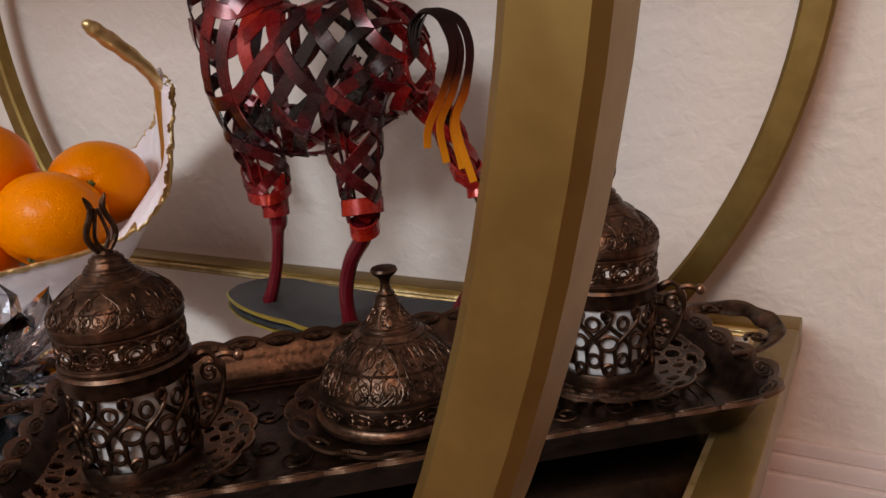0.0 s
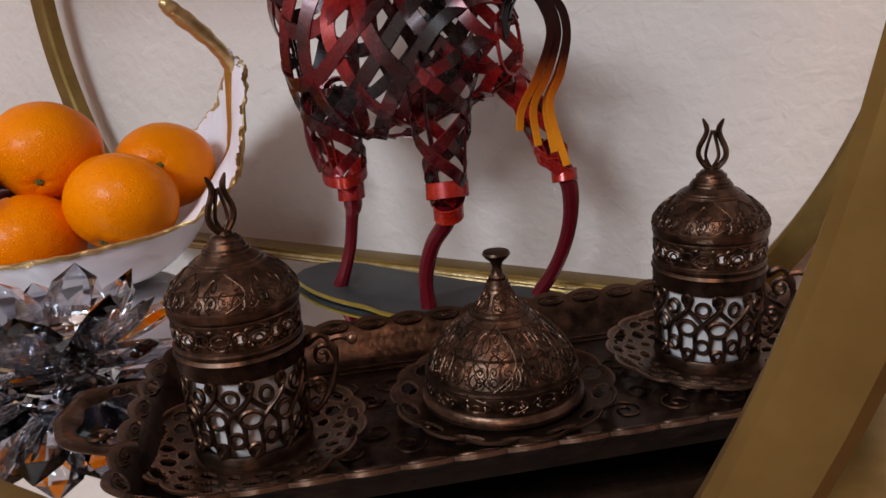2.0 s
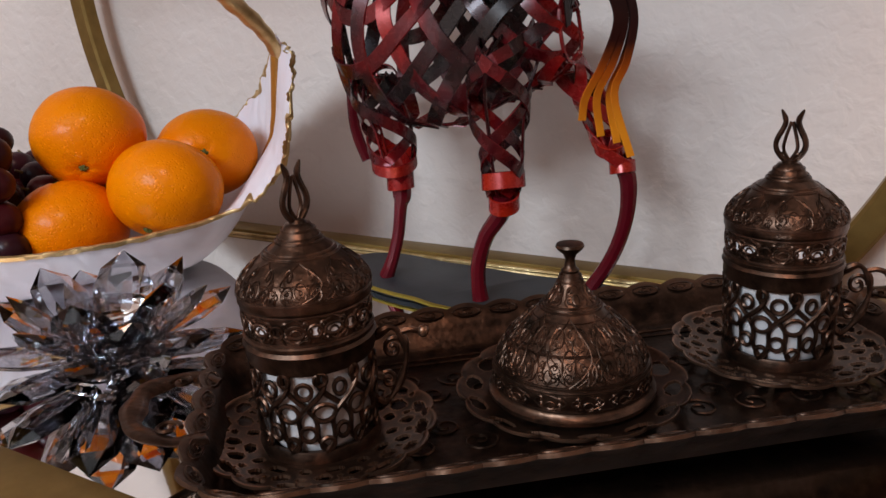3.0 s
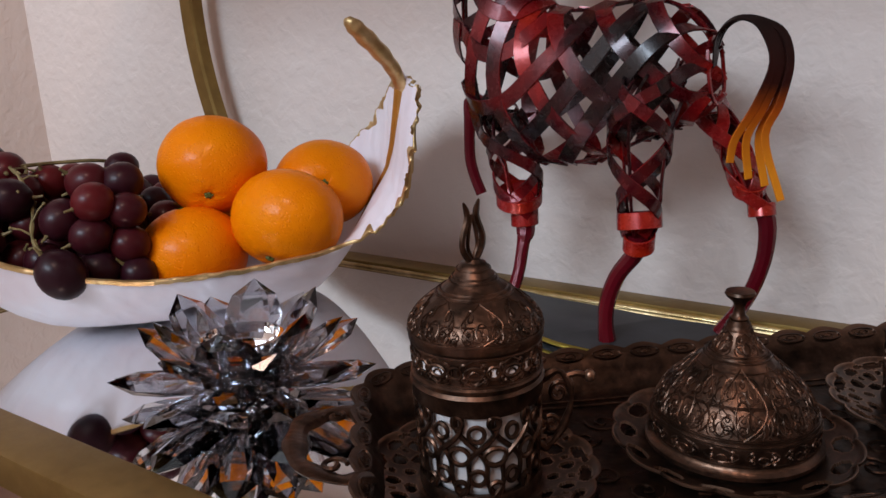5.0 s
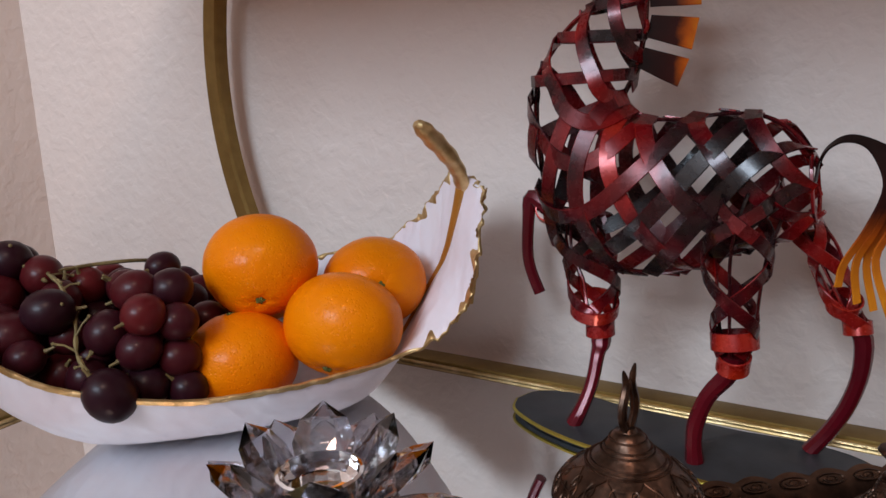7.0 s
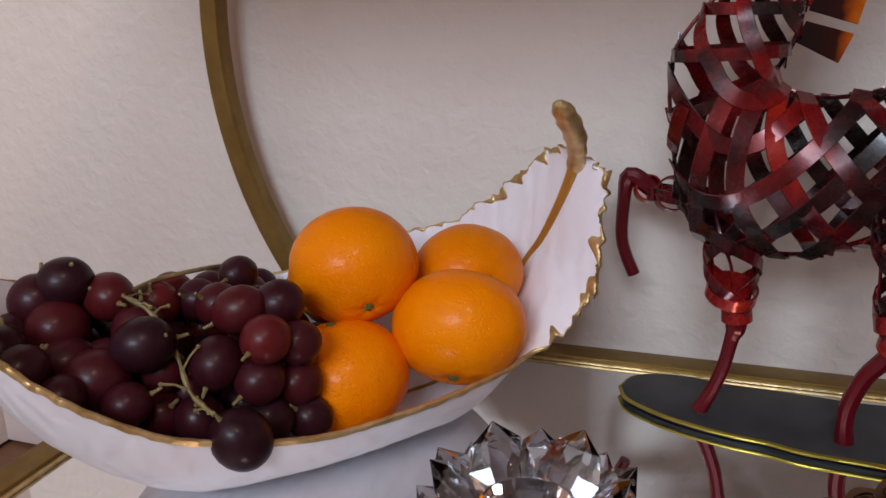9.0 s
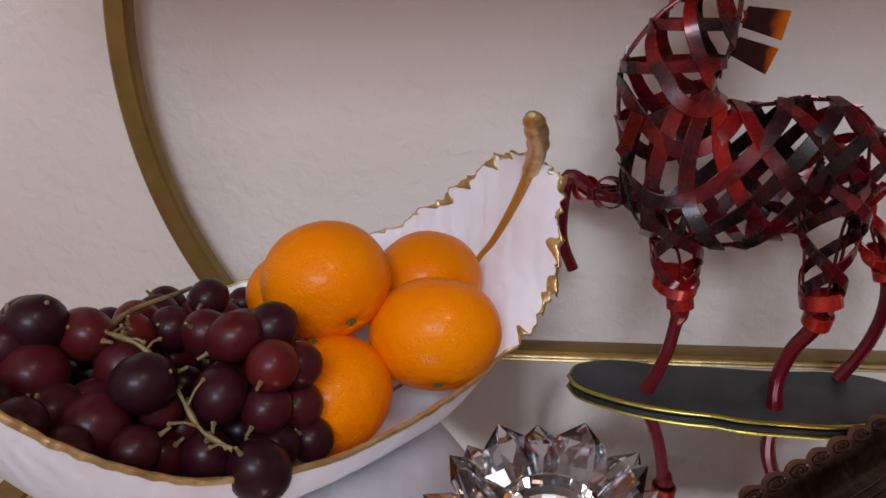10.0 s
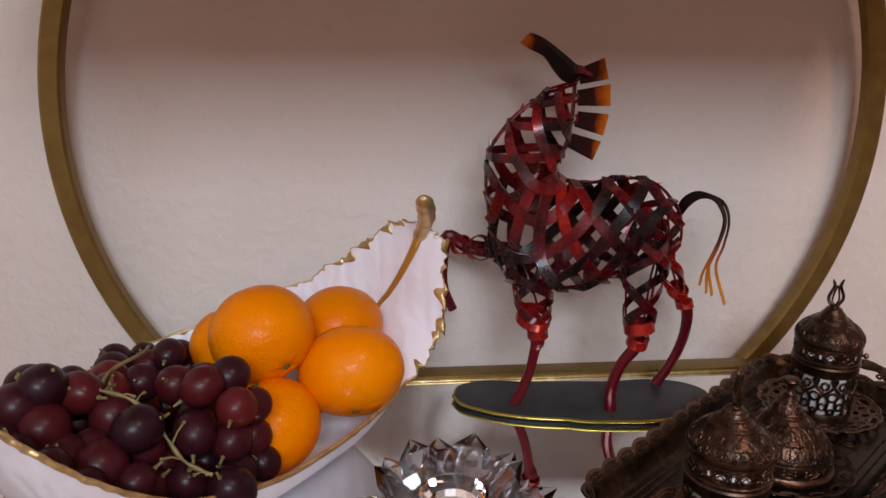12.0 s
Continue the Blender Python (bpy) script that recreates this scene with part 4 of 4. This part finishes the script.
def sweet_dish(m):
    root = empty("covered_dish", m, "small round antique copper dish with embossed pointed cover", "covered dish")
    saucer_parts(root, 0.0555, 0.0, 14, True)
    bm = bmesh.new()
    dome = [(0.0400, 0.0045), (0.0428, 0.0048), (0.0428, 0.0066), (0.0402, 0.0080), (0.0398, 0.0095), (0.0402, 0.0100), (0.0400, 0.0180), (0.0394, 0.0200), (0.0372, 0.0255), (0.0325, 0.0325), (0.0260, 0.0385), (0.0190, 0.0440), (0.0125, 0.0495), (0.0080, 0.0550), (0.0056, 0.0600), (0.0046, 0.0630), (0.0, 0.0632)]
    lathe(bm, dome, 64)
    pl = on_profile(dome[4:-1])
    arabesque(bm, pl, 0.0205, 0.0470, 8, 0.00044)
    arabesque(bm, pl, 0.0108, 0.0185, 14, 0.00045)
    arabesque(bm, pl, 0.0490, 0.0590, 5, 0.00042)
    arabesque(bm, pl, 0.0215, 0.0330, 17, 0.00032)
    arabesque(bm, pl, 0.0335, 0.0440, 13, 0.00030)
    for zz in (0.0195, 0.0480, 0.0595, 0.0615):
        tube(bm, [pl(TAU * i / 40, zz, 0.0002) for i in range(40)], 0.0006, 4, closed=True)
    cover = part("cover", bm, M_COPPER, root, "pointed copper cover with scroll relief", sharp=50)
    bm = bmesh.new()
    lathe(bm, [(0.0040, 0.0622), (0.0046, 0.0640), (0.0030, 0.0655), (0.0024, 0.0690), (0.0034, 0.0715), (0.0062, 0.0738), (0.0072, 0.0752), (0.0066, 0.0764), (0.0030, 0.0768), (0.0, 0.0766)], 24)
    part("knob", bm, M_COPPER_PLAIN, cover, "turned copper knob")
    cover.scale = (0.925, 0.925, 1)
    return root


tray()
ZT = 0.0108
FINIAL = 45
coffee_cup(pose(-0.491, 0.268, ZT, 0, 0, 38), "antique copper coffee cup with pierced holder and tulip lid")
FINIAL = -16
coffee_cup(pose(-0.324, 0.434, ZT, 0, 0, 15), "antique copper coffee cup with pierced holder and tulip lid")
sweet_dish(pose(-0.404, 0.351, ZT, 0, 0, 20))

# ---------------------------------------------------------------- woven horse sculpture


def horse():
    bm = bmesh.new()
    Y = 0.485
    # back line and belly line as seen from the side, from the rump to the poll, with the half width
    BACK = [(-0.4528, 0.1886), (-0.468, 0.2075), (-0.4851, 0.2169), (-0.5069, 0.2180), (-0.5305, 0.2149), (-0.5496, 0.2150), (-0.5582, 0.2170), (-0.5625, 0.2207), (-0.5650, 0.2245), (-0.5660, 0.2285), (-0.5630, 0.2345), (-0.5574, 0.2463), (-0.5535, 0.2690), (-0.5528, 0.2912), (-0.5531, 0.3022)]
    BELLY = [(-0.4490, 0.1610), (-0.4640, 0.1460), (-0.4893, 0.1364), (-0.5181, 0.1230), (-0.5424, 0.1157), (-0.5722, 0.1158), (-0.5995, 0.1205), (-0.6166, 0.1461), (-0.6237, 0.1807), (-0.6281, 0.2141), (-0.6269, 0.2318), (-0.6259, 0.2428), (-0.6064, 0.2699), (-0.5888, 0.2832), (-0.5772, 0.2947)]
    HALF = [0.012, 0.026, 0.031, 0.034, 0.035, 0.035, 0.034, 0.033, 0.031, 0.029, 0.027, 0.024, 0.017, 0.011, 0.008]
    BACK, BELLY, HALF = spline(BACK, 60), spline(BELLY, 60), [q[0] for q in spline([(h,) for h in HALF], 60)]
    MIDS = [((a[0] + b[0]) / 2, (a[1] + b[1]) / 2) for a, b in zip(BACK, BELLY)]
    RUN = [0.0]
    for a, b in zip(MIDS, MIDS[1:]):
        RUN.append(RUN[-1] + math.hypot(b[0] - a[0], b[1] - a[1]))
    RUN = [r / RUN[-1] for r in RUN]

    def body(u, a, out=0.0):
        bx, bz, lx, lz, w = (interp(u, RUN, c) for c in ([p[0] for p in BACK], [p[1] for p in BACK], [p[0] for p in BELLY], [p[1] for p in BELLY], HALF))
        hx, hz = (bx - lx) / 2, (bz - lz) / 2
        k = math.hypot(hx, hz)
        # a squarish section, as flat straps between wires give it
        c, sn = math.cos(a), math.sin(a)
        q = (abs(c) ** 2.6 + abs(sn) ** 2.6) ** (-1 / 2.6)
        d = Vector((hx / k * sn, c, hz / k * sn))
        p = Vector(((bx + lx) / 2 + hx * sn * q, Y + w * c * q, (bz + lz) / 2 + hz * sn * q))
        return p + d * out, d

    def flank(u, v, side, out=0.0):
        """A point on one flank: v runs from the back line (-1) to the belly line (1)."""
        bx, bz, lx, lz, w = (interp(u, RUN, c) for c in ([p[0] for p in BACK], [p[1] for p in BACK], [p[0] for p in BELLY], [p[1] for p in BELLY], HALF))
        c = max(0.0, 1 - abs(v) ** 2.3) ** (1 / 2.3)
        f = (1 - v) / 2
        hx, hz = bx - lx, bz - lz
        k = math.hypot(hx, hz)
        d = Vector((-v * hx / k, side * (0.15 + c), -v * hz / k)).normalized()
        return Vector((lx + hx * f, Y + side * w * c, lz + hz * f)) + d * out, d

    PITCH, SLANT = 0.130, 0.32

    def woven():
        """Straps from the back wire to the belly wire, two slanting families on each flank, over and under one another."""
        for side in (-1, 1):
            for hand in (-1, 1):
                for k in range(-3, 12):
                    a = PITCH * (k + 0.25 * side + (0.4 if hand > 0 else 0))
                    pts, nrm, wid = [], [], []
                    for i in range(23):
                        f = i / 22
                        v = -1.0 + 2.0 * f
                        u = a + SLANT * (f if hand > 0 else 1 - f)
                        if not 0.012 <= u <= 0.985 or (hand < 0 and u > 0.68):
                            continue
                        p, d = flank(u, v, side, 0.0003 + 0.0008 * hand * math.cos(math.pi * (a + 2 * SLANT * f) / PITCH))
                        pts.append(p), nrm.append(d), wid.append(interp(u, [0, 0.08, 0.2, 0.66, 0.85, 1.0], [0.0065, 0.0090, 0.0106, 0.0102, 0.0088, 0.0066]))
                    if len(pts) > 4:
                        strap(bm, pts, nrm, wid, 0.0008)

    woven()
    # bands across the neck
    for u, w in ((0.66, 0.0075), (0.76, 0.0075), (0.86, 0.0070), (0.94, 0.0060)):
        pts = [body(u, TAU * i / 24, -0.0012) for i in range(25)]
        strap(bm, [p for p, _ in pts], [d for _, d in pts], w, 0.0007)
    # wire frame: back and crest, belly and throat, sides
    for a in (math.pi / 2, -math.pi / 2):
        for off in (-0.0012, 0.0012):
            tube(bm, [body(i / 48, a, -0.0012)[0] + Vector((0, off * 1.6, 0)) for i in range(49)], 0.0012, 6)
    for u in (0.015, 0.985):
        tube(bm, [body(u, TAU * i / 20)[0] for i in range(20)], 0.0013, 5, closed=True)

    def limb(knots, n=2, turn=0.9, width=0.0078):
        """A woven upper leg: x, y, z, radius."""
        sp = spline(knots, 22)
        for hand in (-1, 1):
            for k in range(n):
                pts, nrm = [], []
                for i, q in enumerate(sp):
                    a = TAU * k / n + hand * turn * TAU * i / 21
                    d = Vector((math.cos(a), math.sin(a), 0))
                    pts.append(Vector(q[:3]) + d * (q[3] + 0.0007 * hand)), nrm.append(d)
                strap(bm, pts, nrm, width, 0.0008, mat=0)
        for k in range(3):
            a = TAU * k / 3 + 0.5
            tube(bm, [Vector(q[:3]) + Vector((math.cos(a), math.sin(a), 0)) * q[3] * 0.9 for q in sp], 0.0011, 5)

    def cuff(x, y, z, r, tilt, h=0.008):
        m = pose(x, y, z, tilt, tilt * 0.6, 0)
        pts = [m @ Vector((r * math.cos(TAU * i / 36), r * math.sin(TAU * i / 36), 0.0012 * math.sin(TAU * i / 36))) for i in range(37)]
        nr = [m.to_3x3() @ Vector((math.cos(TAU * i / 36), math.sin(TAU * i / 36), 0)) for i in range(37)]
        strap(bm, pts, nr, h, 0.0009, mat=5)

    def shin(knots):
        sp = spline(knots, 18)
        tube(bm, [p[:3] for p in sp], [p[3] for p in sp], 10, mat=3)

    # standing foreleg
    limb([(-0.596, 0.480, 0.150, 0.012), (-0.590, 0.474, 0.132, 0.0185), (-0.583, 0.474, 0.114, 0.0165), (-0.581, 0.474, 0.097, 0.0145), (-0.578, 0.475, 0.081, 0.0085)])
    cuff(-0.5815, 0.475, 0.0925, 0.0150, 14, 0.0085), cuff(-0.5775, 0.475, 0.079, 0.0086, -10, 0.012)
    shin([(-0.577, 0.475, 0.082, 0.0072), (-0.5770, 0.475, 0.068, 0.0066), (-0.5788, 0.475, 0.061, 0.0048), (-0.5827, 0.475, 0.0395, 0.0045), (-0.5893, 0.475, 0.0204, 0.0047), (-0.596, 0.475, 0.0060, 0.0056)])
    # near hind leg
    limb([(-0.484, 0.472, 0.180, 0.012), (-0.487, 0.460, 0.162, 0.0225), (-0.490, 0.457, 0.140, 0.0190), (-0.490, 0.457, 0.118, 0.0155), (-0.490, 0.458, 0.099, 0.0135), (-0.490, 0.458, 0.080, 0.0085)], 2, 1.15)
    cuff(-0.4895, 0.458, 0.0880, 0.0128, -14, 0.0105), cuff(-0.4895, 0.458, 0.0745, 0.0088, 12, 0.010)
    shin([(-0.490, 0.458, 0.078, 0.0072), (-0.492, 0.458, 0.0665, 0.0058), (-0.503, 0.458, 0.0509, 0.0052), (-0.5095, 0.458, 0.0322, 0.0052), (-0.5105, 0.458, 0.018, 0.0050), (-0.5095, 0.458, 0.0060, 0.0058)])
    # far hind leg
    limb([(-0.466, 0.497, 0.160, 0.009), (-0.454, 0.503, 0.139, 0.0125), (-0.4445, 0.505, 0.119, 0.0095), (-0.436, 0.505, 0.102, 0.0080), (-0.429, 0.505, 0.090, 0.0062)])
    cuff(-0.437, 0.505, 0.104, 0.0090, 22, 0.008), cuff(-0.429, 0.505, 0.090, 0.0074, -18, 0.008)
    shin([(-0.4285, 0.505, 0.091, 0.0060), (-0.4250, 0.505, 0.0798, 0.0056), (-0.4257, 0.505, 0.0602, 0.0050), (-0.4309, 0.505, 0.0404, 0.0048), (-0.4388, 0.505, 0.0233, 0.0048), (-0.4480, 0.505, 0.0090, 0.0050), (-0.4495, 0.505, 0.0060, 0.0056)])
    # raised foreleg
    limb([(-0.603, 0.520, 0.142, 0.016), (-0.620, 0.530, 0.1405, 0.0115), (-0.638, 0.535, 0.1412, 0.0090)], 2, 0.8, 0.0085)
    cuff(-0.624, 0.532, 0.1405, 0.0115, 60, 0.009), cuff(-0.641, 0.535, 0.143, 0.0085, 60, 0.009)
    shin([(-0.636, 0.535, 0.1410, 0.0060), (-0.648, 0.535, 0.1500, 0.0068), (-0.655, 0.535, 0.1510, 0.0062), (-0.6570, 0.535, 0.1364, 0.0048), (-0.6580, 0.535, 0.1102, 0.0045), (-0.6550, 0.535, 0.0948, 0.0045), (-0.6480, 0.535, 0.0783, 0.0046)])
    # head: a folded sheet, broad at the poll, drawn out to a turned-up muzzle
    TOP = [(-0.5440, 0.3060), (-0.5530, 0.3135), (-0.5630, 0.3215), (-0.5760, 0.3310), (-0.5850, 0.3362), (-0.5935, 0.3392)]
    LOW = [(-0.5560, 0.2985), (-0.5640, 0.3000), (-0.5720, 0.3082), (-0.5815, 0.3200), (-0.5930, 0.3255), (-0.6015, 0.3306)]
    rows = []
    for (tx, tz), (lx, lz), w in zip(spline(TOP, 16), spline(LOW, 16), [q[0] for q in spline([(0.004,), (0.0085,), (0.009,), (0.0065,), (0.0055,), (0.0050,)], 16)]):
        mx, mz = (tx + lx) / 2, (tz + lz) / 2
        rows.append([bm.verts.new(p) for p in ((tx, Y, tz), (mx * 0.7 + tx * 0.3, Y - w, mz * 0.7 + tz * 0.3), (lx, Y - w * 0.35, lz), (lx, Y + w * 0.35, lz), (mx * 0.7 + tx * 0.3, Y + w, mz * 0.7 + tz * 0.3))])
    grid_faces(bm, rows, close_v=True, mat=4)
    bm.faces.new(rows[0][::-1]).material_index = 4
    bm.faces.new(rows[-1]).material_index = 4
    # ears laid back along the poll
    for sgn in (-1, 1):
        strap(bm, [(-0.561, Y + sgn * 0.005, 0.310), (-0.552, Y + sgn * 0.008, 0.3105), (-0.5420, Y + sgn * 0.009, 0.3055)], [Vector((0, sgn, 0.4))] * 3, [0.006, 0.007, 0.002], 0.0008)
    # mane: four flat flaps standing off the crest
    for (x0, z0), (x1, z1), h in (((-0.5515, 0.3040), (-0.5275, 0.3106), 0.018), ((-0.5515, 0.2865), (-0.5225, 0.2886), 0.0182), ((-0.5515, 0.2690), (-0.5247, 0.2633), 0.0185), ((-0.5560, 0.2510), (-0.5312, 0.2410), 0.0175)):
        pts = [Vector((x0 + (x1 - x0) * f, Y - 0.002 + 0.003 * f * f, z0 + (z1 - z0) * f)) for f in (0, 0.3, 0.6, 1)]
        strap(bm, pts, [Vector((0, -1, 0))] * 4, [h * 0.72, h * 0.8, h * 0.9, h], 0.0008, mat=1)
        tube(bm, [(x0 - 0.002, Y - 0.004, z0 - 0.004), (x0, Y - 0.0045, z0), (x0 - 0.001, Y - 0.004, z0 + 0.004)], 0.0012, 6)
    # tail straps, springing from the rump and fanning at the tips
    for dx, dy, end in ((0.0030, 0.0, (-0.4105, 0.462, 0.1055)), (0.0008, 0.005, (-0.4205, 0.468, 0.112)), (-0.0015, -0.003, (-0.4285, 0.463, 0.1165)), (-0.0042, -0.007, (-0.4380, 0.458, 0.1260))):
        sp = spline([(-0.4550, 0.482, 0.178), (-0.4515, 0.478 + dy, 0.1945), (-0.4435, 0.475 + dy, 0.2030), (-0.4332, 0.473 + dy, 0.2035), (-0.4208 + dx, 0.472 + dy, 0.1965), (-0.4150 + dx, 0.470 + dy, 0.180), (-0.4200 + dx * 1.5, 0.468 + dy, 0.158), (-0.4275 + dx * 2, 0.465 + dy, 0.139), end], 38)
        nrm = []
        for i in range(38):
            a, b = Vector(sp[max(i - 1, 0)]), Vector(sp[min(i + 1, 37)])
            nrm.append((b - a).cross(Vector((0.25, 1, 0))) + Vector((0.3, -1, 0.2)) * (b - a).length * interp(i, [0, 12, 38], [0.2, 0.7, 1.1]))
        strap(bm, sp, nrm, [interp(i, [0, 8, 37], [0.0050, 0.0052, 0.0046]) for i in range(38)], 0.0007, mat=2)
    return thing("horse_sculpture", bm, [M_ENAMEL, M_MANE, M_TAIL, M_LEGS, M_NOSE, M_CUFF], "woven red and black enamelled metal strap horse sculpture", "sculpture", sharp=22)


horse()


def plinth():
    """The thin wavy plate that the horse stands on."""
    out = [(-0.652, 0.498), (-0.645, 0.480), (-0.622, 0.464), (-0.598, 0.454), (-0.575, 0.448), (-0.556, 0.445), (-0.535, 0.439), (-0.51, 0.437), (-0.475, 0.436), (-0.446, 0.443), (-0.418, 0.463), (-0.404, 0.486), (-0.418, 0.507), (-0.45, 0.517), (-0.49, 0.516), (-0.538, 0.520), (-0.58, 0.521), (-0.616, 0.526), (-0.643, 0.518), (-0.652, 0.498)]
    sp = spline(out, 120)[:-1]
    c = Vector((-0.53, 0.482))
    def loop(bm, inset, z):
        row = []
        for p in sp:
            q = Vector(p)
            q = q - (q - c).normalized() * inset
            row.append(bm.verts.new((q.x, q.y, z)))
        return row

    bm = bmesh.new()
    rows = [loop(bm, *k) for k in ((0.005, 0.0006), (0.003, 0.0020), (0.0022, 0.0030), (0.0022, 0.0057), (0.003, 0.0060))]
    grid_faces(bm, rows, close_v=True)
    bm.faces.new(rows[-1])
    bm.faces.new(rows[0][::-1])
    bmesh.ops.recalc_face_normals(bm, faces=bm.faces)
    plate = thing("sculpture_base", bm, M_PLATE, "thin wavy black metal base plate with gilded edge", "base plate", sharp=30)
    bm = bmesh.new()
    grid_faces(bm, [loop(bm, *k) for k in ((0.0023, 0.0030), (0.0004, 0.0032), (0.0, 0.0040), (0.0003, 0.0050), (0.0023, 0.0057))], close_v=True)
    bmesh.ops.recalc_face_normals(bm, faces=bm.faces)
    part("gilded_edge", bm, M_EDGE, plate, "worn gilded edge")


plinth()

# ---------------------------------------------------------------- behind the camera: window, ceiling lamp, floor boards
win = empty("window_1", pose(-0.65, FRONT_Y - 0.06, 1.62), "white framed window in the opposite wall", "window", kind="structure")
for x0, x1, z0, z1 in ((-0.65, 0.65, 0.37, 0.42), (-0.65, 0.65, -0.42, -0.37), (-0.65, -0.6, -0.37, 0.37), (0.6, 0.65, -0.37, 0.37), (-0.02, 0.02, -0.37, 0.37)):
    part("window_frame", boxed(x0, x1, -0.03, 0.03, z0, z1, bevel=0.003), M_WIN, win)
lamp = empty("ceiling_lamp", pose(0.25, -1.1, CEIL_Z), "plain round ceiling lamp", "ceiling lamp")
bm = bmesh.new()
lathe(bm, [(0, 0), (0.2, 0), (0.21, -0.02), (0.19, -0.05), (0, -0.06)], 40)
part("shade", bm, M_CEIL, lamp, "white lamp shade")
brd = mesh_of("floor_board", boxed(-0.6, 0.6, -0.0485, 0.0485, -0.006, 0, bevel=0.0012), M_FLOOR, False)
rng = random.Random(3)
for r in range(24):
    for c in range(3):
        ob = new("floor_board", brd)
        ob.parent = floor
        ob.location = (-0.755 + 1.203 * c, 0.5 - 0.099 * r, FLOOR_Z)
